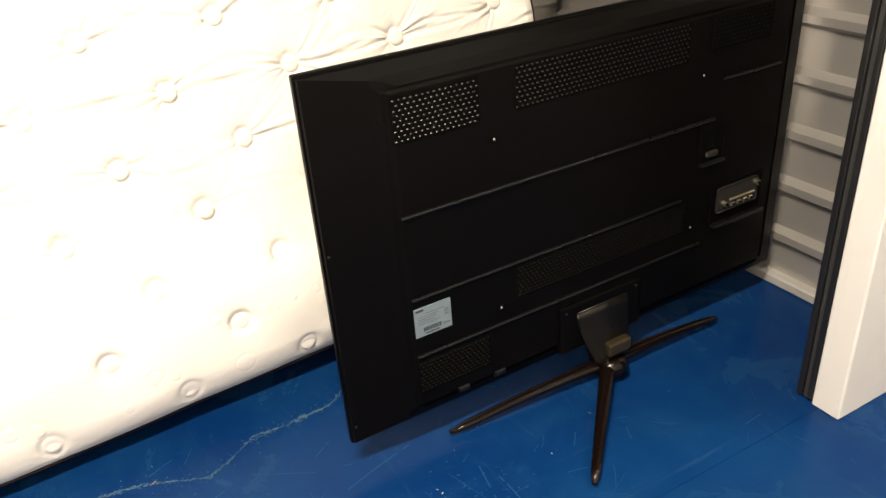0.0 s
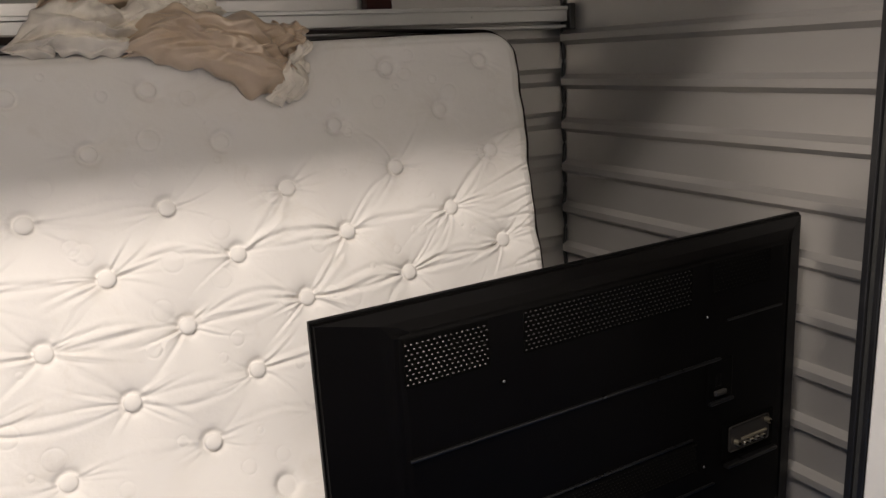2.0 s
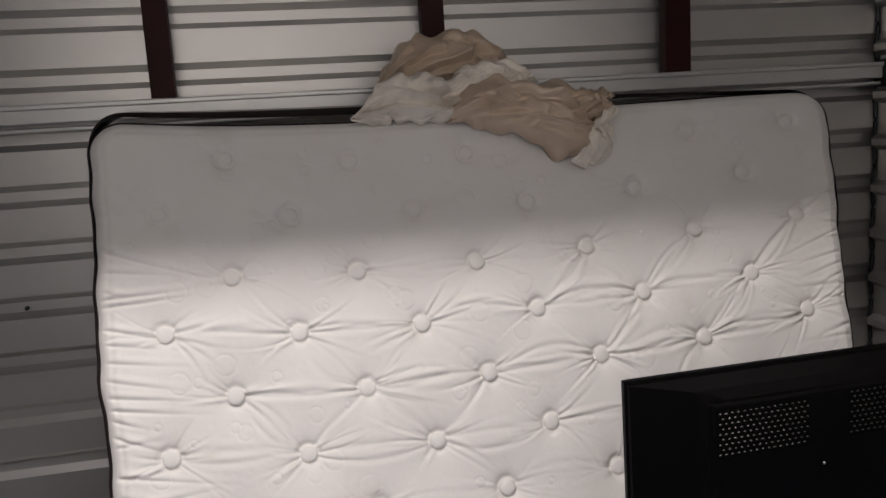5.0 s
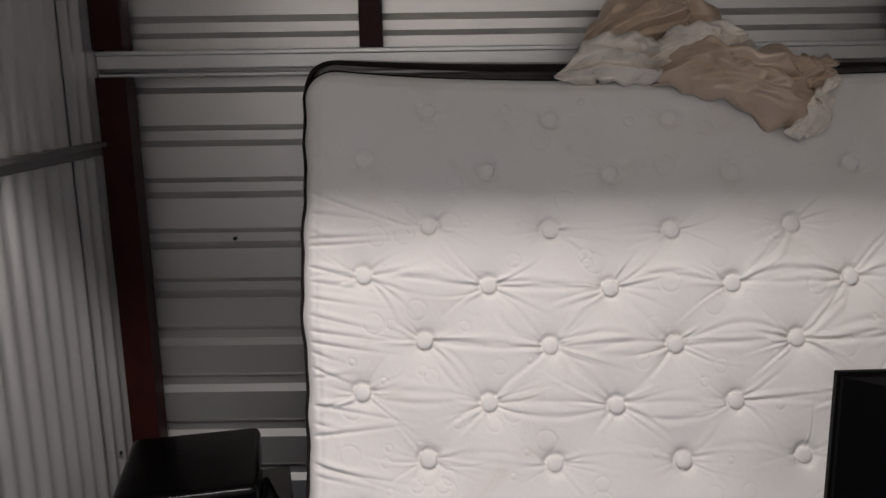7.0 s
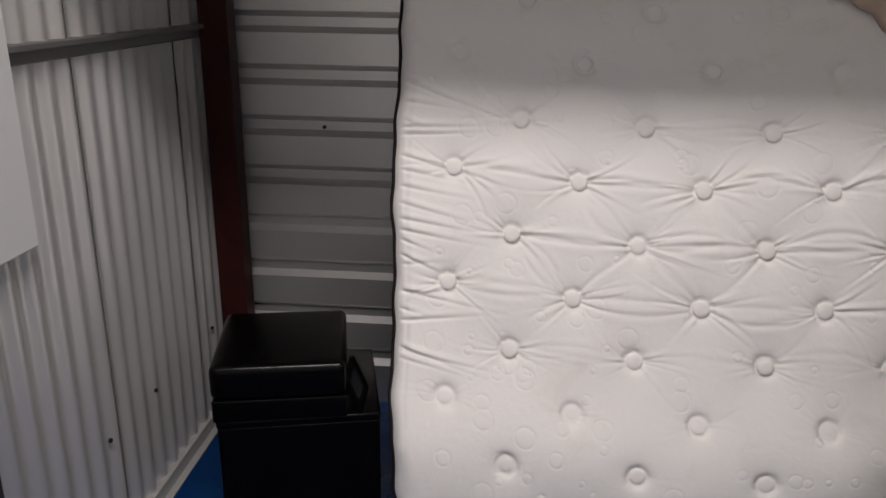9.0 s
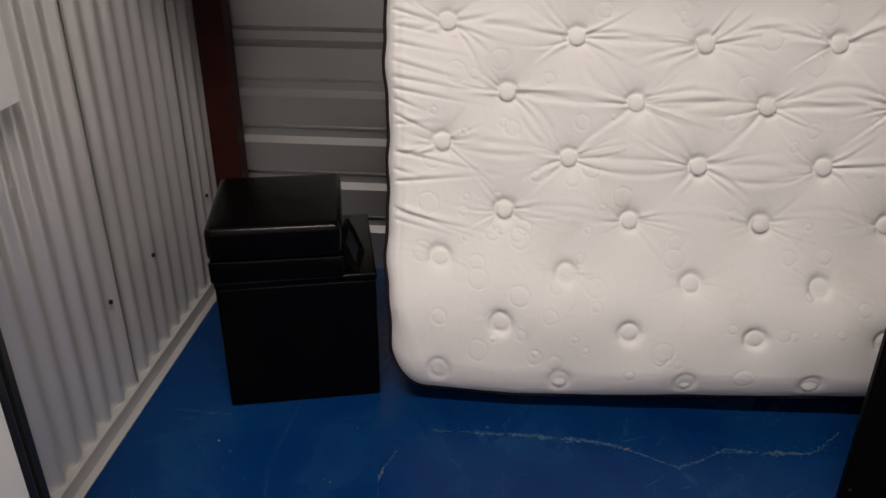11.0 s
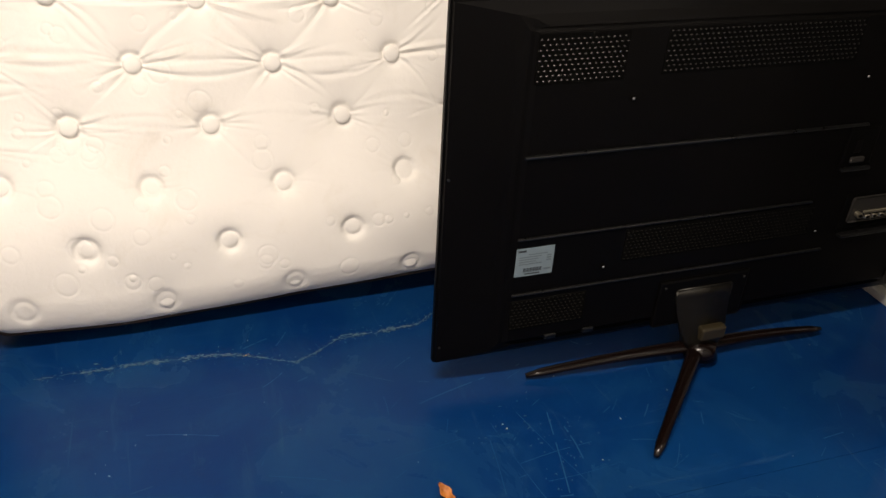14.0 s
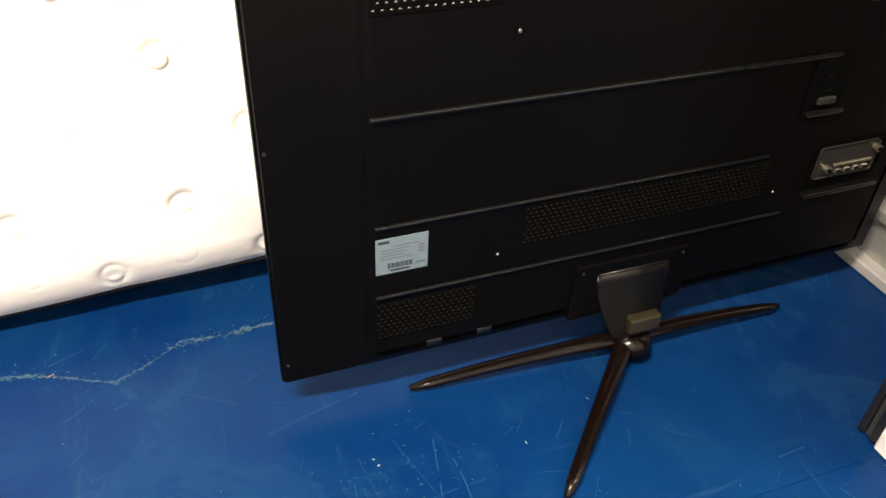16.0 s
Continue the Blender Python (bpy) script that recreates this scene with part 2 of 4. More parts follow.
PANE = Mat("smoky_pane", (0.02, 0.022, 0.026), 0.12, 0, 0.5)
PANE.gloss(PANE.noise(20, 4), 0.06, 0.2)
LEAF = Mat("dry_orange_leaf", (0.42, 0.14, 0.02), 0.6)
LEAF.tint(LEAF.ramp(LEAF.noise(60, 4), 0.45, 0.7), (0.25, 0.07, 0.012))
DARK_SCREW = Mat("dark_screw", (0.03, 0.03, 0.03), 0.5, 0.5)

# ---- the storage unit ----
XL, XR, YB, YF = -0.935, 2.178, 2.49, 0.98


def structure(name, bm, mat, label, category, smooth=False):
    return tagged(part(name, bm, mat.m, None, "", smooth), label, category, "", "structure")


structure("floor", block(XL - 0.1, XR + 0.1, 0.9602, YB + 0.1, -0.12, 0.0), FLOOR, "glossy blue painted concrete floor, scuffed and cracked", "floor")
structure("corridor_floor", block(-4.0, 5.0, -0.7, 0.9594, -0.12, 0.0), FLOOR, "blue painted corridor floor before the open unit", "floor")


def ribbed_wall(name, length, z0, z1, phase, groove, pitch=0.1575, depth=0.018, cut=0.012, flat=0.022):
    """A sheet with horizontal grooves or ribs; it runs along x, its face towards -y at y = 0."""
    out = depth if groove else -depth
    prof = [(z0, 0.0)]
    z = phase
    while z < z1 - 0.06:
        if z > z0 + 0.01:
            prof += [(z, 0.0), (z + cut, out), (z + cut + flat, out), (z + 2 * cut + flat, 0.0)]
        z += pitch
    prof.append((z1, 0.0))
    bm = bmesh.new()
    front = [[bm.verts.new((x, y, zz)) for zz, y in prof] for x in (0, length)]
    back = [[bm.verts.new((x, 0.045, zz)) for zz, y in (prof[0], prof[-1])] for x in (0, length)]
    for i in range(len(prof) - 1):
        bm.faces.new((front[0][i], front[1][i], front[1][i + 1], front[0][i + 1]))
    bm.faces.new((back[0][0], back[0][1], back[1][1], back[1][0]))
    bm.faces.new((front[0][0], back[0][0], back[1][0], front[1][0]))
    bm.faces.new((front[0][-1], front[1][-1], back[1][1], back[0][1]))
    for e in (0, 1):
        bm.faces.new([*front[e], back[e][1], back[e][0]])
    return bm


WALL_TOP = 2.44
wb = structure("wall_back", ribbed_wall("wall_back", XR - XL + 0.08, 0, WALL_TOP, 0.138, True, 0.1575, 0.022, 0.018, 0.028), SHEET, "galvanised steel back wall with horizontal grooves", "wall")
wb.location = (XL - 0.04, YB, 0)
wr = structure("wall_right", ribbed_wall("wall_right", YB - YF + 0.046, 0, WALL_TOP, 0.126, False, 0.1575, 0.024, 0.016, 0.022), SHEET_DARKER, "galvanised steel side wall with horizontal ribs", "wall")
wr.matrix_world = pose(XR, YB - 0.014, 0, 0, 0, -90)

# corrugated side wall of upright sheets
wl = structure("wall_left", block(XL - 0.05, XL - 0.022, YF - 0.06, YB + 0.03, 0, WALL_TOP), SHEET_WHITE, "pale corrugated steel side wall with upright flutes", "wall")
FLUTE = 0.0743
for k, (y0, y1) in enumerate(((YF - 0.03, 1.182), (1.182, 1.702), (1.702, 2.222), (2.222, YB - 0.005))):
    n = int((y1 - y0) / 0.004)
    ys = np.linspace(y0, y1 + 0.012, n)
    xs = XL + 0.0068 * np.cos((ys - 1.702) / FLUTE * 2 * np.pi) - 0.0028
    xs[:4] += 0.006
    P = np.zeros((2, n, 3))
    P[:, :, 0], P[:, :, 1] = xs, ys
    P[0, :, 2], P[1, :, 2] = 0.012, WALL_TOP
    part("corrugated_sheet", grid_mesh("corrugated_sheet", P), SHEET_WHITE.m, wl, "", True)
for y in (1.665, 1.918, 2.334):
    part("screw", disc(bmesh.new(), pose(XL + 0.004, y, 0.322, 0, 90, 0), 0.006, 0.006, 8), DARK_SCREW.m, wl)

bm = block(XL - 0.02, XL + 0.012, YF, 2.43, 1.226, 1.262, 0.003, 1)
box(bm, XL - 0.01, XL + 0.03, YF, 2.43, 1.252, 1.265, 0.002, 1)
structure("side_rail", bm, RAIL_DARK, "grey steel rail fixed across the corrugated wall", "rail")
bm = block(XL - 0.02, XL + 0.014, YF, 2.44, 0, 0.045, 0.002, 1)
box(bm, XL - 0.01, XL + 0.035, YF, 2.44, 0, 0.004)
structure("trim_left", bm, TRIM, "pale steel floor angle along the corrugated wall", "trim")
bm = block(XR - 0.035, XR + 0.01, YF, YB - 0.02, 0.0, 0.03, 0.004, 1)
structure("trim_right", bm, TRIM, "pale steel floor angle under the ribbed wall", "trim")

# thin dark tube added in the corner for the shade behind the ribs
shade_line = [(XR - 0.004 - 0.008 * (0.5 + 0.5 * math.cos((0.02 * k - 0.155) / 0.1575 * 2 * math.pi)) ** 3, YB - 0.006, 0.02 * k) for k in range(1, 121)]
tagged(part("corner_shade", tube("corner_shade", shade_line, 0.007, 6), DARK_SCREW.m), "added dark line for the shade in the corner of the steel walls", "trim", "", "structure")

# rail across the back wall, with its lip and end bracket
bm = block(XL + 0.012, XR - 0.012, 2.425, 2.462, 1.468, 1.519, 0.004, 2)
box(bm, XL + 0.012, XR - 0.012, 2.418, 2.43, 1.506, 1.521, 0.003, 1)
box(bm, XL + 0.012, XR - 0.012, 2.432, 2.468, 1.447, 1.457, 0.002, 1)
rail = structure("back_rail", bm, RAIL, "long galvanised steel rail across the back wall", "rail")
part("end_bracket", block(XR - 0.032, XR - 0.008, 2.405, 2.466, 1.44, 1.53, 0.003, 1), DARK_SCREW.m, rail, "dark steel end bracket")
for x in (-0.5, 0.1, 0.9, 1.75):
    part("screw", disc(bmesh.new(), pose(x, 2.423, 1.49, 90, 0, 0), 0.004, 0.005, 8), RAIL.m, rail)


def post(name, x0, x1, y0, y1, z0, z1, label):
    t = 0.006
    bm = bmesh.new()
    box(bm, x0, x1, y0, y0 + t, z0, z1, 0.001, 1)
    box(bm, x0, x0 + t, y0 + t, y1, z0, z1)
    box(bm, x1 - t, x1, y0 + t, y1, z0, z1)
    return tagged(part(name, bm, PRIMER.m), label, "steel post", "red oxide posts", "structure")


post("corner_post", XL + 0.014, -0.834, 2.40, 2.47, 0, 1.446, "dark red primed steel corner post")
post("corner_post", XL + 0.014, -0.834, 2.40, 2.47, 1.5225, WALL_TOP, "dark red primed steel corner post above the rail")
for x0, x1 in ((-0.165, -0.10), (0.607, 0.675), (1.375, 1.46)):
    post("wall_post", x0, x1, 2.43, 2.472, 1.5195, WALL_TOP, "dark red primed steel post above the rail")

part("screw", disc(bmesh.new(), pose(-0.577 - XL + 0.04, 0.002, 0.956, 90, 0, 0), 0.006, 0.01, 8), DARK_SCREW.m, wb)

# open front: white return walls, header and black door guides
DL, DR, HEAD, FRONT_TOP = -0.695, 1.747, 2.19, 2.72
bm = block(DR + 0.028, XR + 3.0, 0.905, 0.978, 0, FRONT_TOP, 0.004, 1)
structure("wall_front_right", bm, WHITE, "white painted steel wall beside the door opening", "wall")
bm = block(XL - 3.0, DL - 0.032, 0.905, 0.978, 0, FRONT_TOP, 0.004, 1)
structure("wall_front_left", bm, WHITE, "white painted steel wall beside the door opening", "wall")
bm = block(DL - 0.031, DR + 0.027, 0.915, 0.978, HEAD, FRONT_TOP, 0.004, 1)
structure("door_header", bm, WHITE, "white painted header over the door opening", "wall")


def door_guide(side, x):
    """A channel that faces the opening: two black lips with a worn grey groove between."""
    g = tagged(new("door_guide"), "black steel roll-up door guide, scuffed", "door guide", "door guides", "structure")
    g.location = (x, 1.0, 0)

    def piece(name, a, b, y0, y1, z0, mat, label=""):
        part(name, block(min(a * side, b * side), max(a * side, b * side), y0, y1, z0, HEAD, 0.0015, 1), mat.m, g, label)

    piece("rear_lip", 0, 0.028, 0.007, 0.021, 0.010, GUIDE)
    piece("channel", 0.009, 0.028, -0.007, 0.007, 0.004, GUIDE_GREY, "worn grey steel channel")
    piece("front_lip", 0.001, 0.028, -0.0195, -0.007, 0.010, GUIDE)
    return g


door_guide(1, 1.775)
door_guide(-1, -0.727)

# corridor shell behind the camera
structure("wall_corridor", block(-4.0, 5.0, -0.76, -0.7, 0, 3.0), GREYWALL, "white painted corridor wall opposite the unit", "wall")
structure("wall_corridor_end", block(-4.06, -4.0, -0.76, YB + 0.1, 0, 3.0), WHITE, "white painted end wall of the corridor", "wall")
structure("wall_corridor_far", block(5.0, 5.06, -0.76, YB + 0.1, 0, 3.0), WHITE, "white painted end wall of the corridor", "wall")
structure("wall_rear_upper", block(-4.0, 5.0, YB + 0.06, YB + 0.12, 0, 3.0), WHITE, "plain wall behind the ribbed steel sheet", "wall")
structure("ceiling", block(-4.06, 5.06, -0.76, YB + 0.12, 3.0, 3.08), CEILING, "pale painted ceiling over corridor and units", "ceiling")

# white board on the corrugated wall
board = thing("wall_board", "plain white board fixed to the corrugated wall", "board")
part("panel", block(XL + 0.006, XL + 0.034, 1.03, 1.463, 0.888, 1.75, 0.003, 1), WHITE.m, board)

# ---- mattress leaning on the back rail ----
# local u runs along it and s up its face in button rows; the sag is a smooth bend in both
MT = 0.19
U0, U1 = -0.998, 1.05
S_LOW, S_HIGH = -0.038, 1.105
ROW = 1.247 + 0.05
MW, MH = U1 - U0, (S_HIGH - S_LOW) * ROW


def mattress_face(x, h):
    """x metres from the middle, h metres up the face from its lower edge."""
    s = h / ROW + S_LOW + 0.036 * np.clip(x + 0.65, 0, 1.25) * np.exp(-(h / 0.16) ** 2)
    s = s - 0.013 * np.clip((-x - 0.2) / 0.7, 0, 1) * np.exp(-(h / 0.2) ** 2)
    belly = np.exp(-((s - 0.13) / 0.12) ** 2)
    u = np.where(x > 0, x * (1 - 0.128 * np.clip(1.05 - s, 0, 0.6)), x * (1 - 0.034 * np.clip(1 - s / 0.6, 0, 1)))
    u = u + (0.003 * np.sin(h * 11 + 1) + 0.002 * np.sin(h * 27 + 2) + 0.0015 * np.sin(h * 53)) * np.clip((np.abs(x) - 0.88) / 0.12, 0, 1)
    X = 0.7055 + 0.9976 * u + 0.0093 * u * u - 0.0073 * s - 0.0096 * u * s
    Y = 1.7343 + 0.013 * u + 0.3781 * s + 0.0063 * s * s - 0.0045 * s ** 3 - 0.0053 * u * s - 0.003 * u * u * s + 0.0015 * u ** 3 - 0.036 * belly
    Z = 0.0961 - 0.0103 * u + 0.0197 * u * u + 1.2465 * s - 0.0123 * s * s - 0.0184 * s ** 3 + 0.0182 * u * s + 0.005 * u * u * s - 0.0239 * u ** 3 + 0.02 * belly
    Z = Z + 0.055 * np.clip((x - 0.55) / 0.45, 0, 1) ** 1.5 * np.exp(-((s - 0.5) / 0.3) ** 2)
    return np.stack([X, Y, Z], axis=-1)


def mattress_at(x, h, w):
    x, h = np.broadcast_arrays(np.asarray(x, float), np.asarray(h, float))
    e = 0.004
    P = mattress_face(x, h)
    n = np.cross(mattress_face(x + e, h) - P, mattress_face(x, h + e) - P)
    n /= np.linalg.norm(n, axis=-1, keepdims=True)
    return P + n * np.asarray(w)[..., None]


BUTTONS = []
_r = random.Random(4)
for i in range(10):
    for k in range(6):
        bx, bh = (0.316 if i % 2 == 0 else 0.158) + 0.3105 * k - 1.0 + _r.uniform(-0.005, 0.005), ((9 - i) / 9 - S_LOW) * ROW + _r.uniform(-0.004, 0.004)
        # the cover has crept with the sag: the rows bow a little
        v = bh / 1.45 - 0.5
        drift = 0.0022 + 0.0127 * bx - 0.0075 * v + 0.0207 * bx ** 2 - 0.0387 * bx * v + 0.081 * v ** 2 + 0.028 * bx ** 3 + 0.0906 * bx * v ** 2 + 0.0608 * v ** 3
        rise = 0.002 + 0.0305 * bx + 0.0178 * v + 0.0218 * bx ** 2 + 0.0054 * bx * v + 0.0498 * v ** 2 - 0.0238 * bx ** 3 + 0.0237 * bx ** 2 * v - 0.1097 * bx * v ** 2 + 0.0413 * v ** 3
        BUTTONS.append((bx + min(0.038, max(-0.03, drift)), bh + rise, i))


def mattress():
    nx, ns = 900, 680
    U, V = np.meshgrid(np.linspace(0, MW, nx), np.linspace(0, MH, ns))
    px, pz = U - MW / 2, V - MH / 2
    d = np.minimum(MW / 2 - np.abs(px), MH / 2 - np.abs(pz))
    r = 0.09
    qx, qz = np.abs(px) - (MW / 2 - r), np.abs(pz) - (MH / 2 - r)
    corner = (qx > 0) & (qz > 0)
    mx, ln = np.maximum(qx, qz), np.hypot(qx, qz) + 1e-9
    px = np.where(corner, np.sign(px) * (MW / 2 - r + qx * mx / ln), px)
    pz = np.where(corner, np.sign(pz) * (MH / 2 - r + qz * mx / ln), pz)
    X, S = px + (U0 + U1) / 2, pz + MH / 2
    soft = 0.05 + 0.07 * np.clip(1 - S / 0.2, 0, 1)
    e = np.clip(1 - d / soft, 0, 1)
    w = -0.055 * (1 - np.sqrt(np.clip(1 - e * e, 0, 1)))
    w -= 0.0018 * np.exp(-((d - 0.035) / 0.007) ** 2) * np.clip((S - 0.15) / 0.2, 0, 1)
    rs = np.random.RandomState(7)
    # tufts: a dimple round each button, with creases that run out of it
    for x, s, row in BUTTONS:
        dx, ds = X - x, S - s
        near = (np.abs(dx) < 0.24) & (np.abs(ds) < 0.2)
        rr, th = np.hypot(dx[near], ds[near]), np.arctan2(ds[near], dx[near])
        taut = {2: 0.45, 3: 0.9, 4: 1.0, 5: 0.75, 6: 0.4, 7: 0.1, 8: 0.05, 9: 0.03}.get(row, 0.12)
        a = -0.013 * np.exp(-(rr / 0.036) ** 2) - (0.010 if 2 <= row <= 6 else 0.006) * np.exp(-(rr / 0.09) ** 2) + 0.0008 * (row > 5) * np.exp(-((rr - 0.043) / 0.013) ** 2)
        a -= 0.0045 * np.exp(-((rr - 0.025) / 0.007) ** 2)
        a *= 0.5 if row == 9 else 1.0
        for _ in range(15):
            t0 = rs.choice([0, np.pi]) + rs.normal(0, 0.42)
            reach, thin, bend = rs.uniform(0.04, 0.12), rs.uniform(0.0024, 0.0045), rs.normal(0, 1.3)
            al = dx[near] * math.cos(t0) + ds[near] * math.sin(t0)
            ac = -dx[near] * math.sin(t0) + ds[near] * math.cos(t0) - bend * al * al
            run = np.clip((al - 0.012) / 0.02, 0, 1) * np.exp(-(np.clip(al, 0, 1) / reach) ** 2)
            g = thin * (1 + 5 * np.clip(al, 0, 1))
            a += taut * rs.uniform(0.0018, 0.005) * run * (0.75 * np.exp(-((ac - 1.8 * g) / (1.3 * g)) ** 2) - np.exp(-(ac / g) ** 2))
        w[near] += a
    # long pulls between neighbouring buttons: mostly level, several to a span
    for i, (x, s, row) in enumerate(BUTTONS):
        for x2, s2, row2 in BUTTONS[i + 1:]:
            L = math.hypot(x2 - x, s2 - s)
            if L > 0.34 or abs(x2 - x) < 0.1 or not (2 <= row <= 6 and 2 <= row2 <= 6):
                continue
            flat = row == row2
            slack = row in (2, 3) and x2 < x and x > 0.1
            if not flat and not slack and (row2 > 5 or rs.rand() > 0.45):
                continue
            strength = {2: 0.8 if slack else 0.15, 3: 0.8, 4: 1.0, 5: 0.65, 6: 0.2}[row]
            ux, us = (x2 - x) / L, (s2 - s) / L
            near = (X > min(x, x2) - 0.04) & (X < max(x, x2) + 0.04) & (S > min(s, s2) - 0.09) & (S < max(s, s2) + 0.09)
            for _ in range(rs.randint(3, 6) if flat else 4 if slack else 2):
                amp = (0.0062 if flat else 0.006 if slack else 0.0034) * rs.uniform(0.3, 1.1) * strength
                bow, tilt = rs.normal(0.007 if flat else 0, 0.018), rs.normal(0, 0.012)
                a0, a1 = rs.choice([0.0, 0.0, 0.25]), rs.choice([1.0, 1.0, 0.7])
                a = ((X[near] - x) * ux + (S[near] - s) * us) / L
                arch = np.sin(np.clip(a, 0, 1) * np.pi)
                b = -(X[near] - x) * us + (S[near] - s) * ux - bow * arch - tilt * arch * (a - 0.5) * 2
                fade = np.clip((a - a0) / 0.12, 0, 1) * np.clip((a1 - a) / 0.12, 0, 1) * (0.5 + 1.6 * (a - 0.5) ** 2)
                g = 0.0032 + 0.0045 * arch * rs.uniform(0.5, 1.3)
                w[near] += fade * amp * (-np.exp(-(b / g) ** 2) + 0.7 * np.exp(-((b - 1.9 * g) / (1.5 * g)) ** 2) + 0.3 * np.exp(-((b + 2.2 * g) / (1.6 * g)) ** 2))
    # gathers along the two ends, where the tape pulls the cover in
    for end in (U0, U1):
        for z in np.arange(0.36, 1.13, 0.034):
            s0 = z + 0.05 + rs.uniform(-0.02, 0.02)
            slope, reach = rs.uniform(-0.35, 0.2), rs.uniform(0.06, 0.17)
            t = np.abs(X - end)
            near = t < 0.3
            b = S[near] - s0 - slope * t[near]
            w[near] -= (0.006 if end < 0 else 0.004) * rs.uniform(0.4, 1.2) * np.exp(-(b / 0.0048) ** 2) * np.exp(-(t[near] / reach) ** 2) * np.clip((t[near] - 0.012) / 0.02, 0, 1)
            w[near] += 0.0045 * (1.0 if end < 0 else 0.6) * np.exp(-((b - 0.011) / 0.008) ** 2) * np.exp(-(t[near] / reach) ** 2) * np.clip((t[near] - 0.02) / 0.03, 0, 1)
    # stitched bubble pattern
    for _ in range(190):
        cx, cs, cr = rs.uniform(U0 + 0.08, U1 - 0.08), rs.uniform(0.06, MH - 0.06), rs.choice([0.009, 0.013, 0.019, 0.026])
        near = (np.abs(X - cx) < 0.05) & (np.abs(S - cs) < 0.05)
        rr = np.hypot(X[near] - cx, S[near] - cs)
        w[near] += 0.0008 * np.clip(1 - (rr / cr) ** 2, 0, 1) - 0.001 * np.exp(-((rr - cr) / 0.0027) ** 2)
    ph = rs.uniform(0, 6.28, 8)
    w += 0.0035 * np.sin(X * 9.1 + ph[0] + 2 * np.sin(S * 5 + ph[1])) * np.sin(S * 13 + ph[2]) * np.clip(d / 0.1, 0, 1)
    m = thing("mattress", "white tufted queen mattress on its long side, leaning and sagging", "mattress", (0.72, 1.8, 0))
    inv = m.matrix_world.inverted()

    def local(me):
        me.transform(inv)
        return me

    part("quilted_face", local(grid_mesh("quilted_face", mattress_at(X, S, w))), TICKING.m, m, "white quilted ticking with stitched bubbles", True)
    # outline of the tape edge, for piping, border and back
    ring = []
    hw, hh, r = MW / 2, MH / 2, 0.09
    for cx, cz, a0 in ((1, -1, -90), (1, 1, 0), (-1, 1, 90), (-1, -1, 180)):
        for k in range(13):
            a = radians(a0 + 90 * k / 12)
            ring.append((cx * (hw - r) + r * math.cos(a), cz * (hh - r) + r * math.sin(a)))
    dense = []
    for i, (ax, az) in enumerate(ring):
        bx, bz = ring[(i + 1) % len(ring)]
        n = max(1, int(math.hypot(bx - ax, bz - az) / 0.04))
        dense += [(ax + (bx - ax) * k / n, az + (bz - az) * k / n) for k in range(n)]
    rx = np.array([p[0] for p in dense]) + (U0 + U1) / 2
    rz = np.array([p[1] for p in dense]) + hh
    wob = 0.004 * np.sin(np.arange(len(dense)) * 0.7) + 0.003 * np.sin(np.arange(len(dense)) * 0.31 + 1)

    def rear(x, h, dd):
        P = mattress_at(x, h, dd * np.ones_like(x))
        up = np.clip((h / MH - 0.8) / 0.18, 0, 1)
        P[..., 2] += 0.09 * min(1, -dd / MT) * up * (1 - 0.55 * np.clip(np.abs(x + 0.25) / 1.2, 0, 1) ** 2)
        return P

    tape = mattress_at(rx + np.where(rx > 0, 0.009, -0.0025), rz, -0.047 + wob * 0.3)
    part("piping", local(tube("piping", tape.tolist(), 0.0045, 8, True)), PIPING.m, m, "black tape edge", True)
    depth = [-0.05, -0.08, -0.12, -0.16, -MT]
    swell = [0.0, 0.006, 0.009, 0.006, 0.0]
    cx, cz = (U0 + U1) / 2, hh
    P = []
    for dd, sw in zip(depth, swell):
        P.append(rear(rx + sw * np.sign(rx - cx) * (np.abs(rx - cx) > hw - r), rz + sw * np.sign(rz - cz) * (np.abs(rz - cz) > hh - r), dd))
    part("border", local(grid_mesh("border", np.array(P), True)), BORDER.m, m, "dark brown border fabric", True)
    tape2 = rear(rx, rz, -MT)
    part("back_piping", local(tube("back_piping", tape2.tolist(), 0.006, 8, True)), BACKING.m, m, "grey rear tape edge", True)
    gx, gs = np.meshgrid(np.linspace(U0 + 0.03, U1 - 0.03, 30), np.linspace(0.03, MH - 0.03, 24))
    part("back_face", local(grid_mesh("back_face", rear(gx, gs, -MT - 0.004))), BACKING.m, m, "grey underside fabric", True)
    # covered buttons
    prof = [(0.0, 0.0062), (0.007, 0.0059), (0.013, 0.0042), (0.0172, 0.0008), (0.0187, -0.003), (0.0187, -0.01)]
    ang = np.linspace(0, 2 * np.pi, 18, endpoint=False)
    P = np.array([[(a * math.cos(t), a * math.sin(t), h) for t in ang] for a, h in prof])
    me = grid_mesh("button", P, True)
    me.polygons.foreach_set("use_smooth", [True] * len(me.polygons))
    me.materials.append(TICKING.m)
    for x, s, row in BUTTONS:
        c = mattress_at(np.array([x]), np.array([s]), np.array([-0.0155 - 0.0025 * (row >= 7) - 0.001 * (row == 9)]))[0]
        a = mattress_at(np.array([x]), np.array([s]), np.array([0.1]))[0]
        n = Vector(a - c).normalized()
        b = part("button", me, TICKING.m, m)
        b.matrix_local = inv @ Matrix.Translation(Vector(c)) @ n.to_track_quat("Z", "Y").to_matrix().to_4x4() @ Matrix.Diagonal((1.1, 1.08, 0.72 if row < 7 else 0.55, 1))
    return m


mattress()

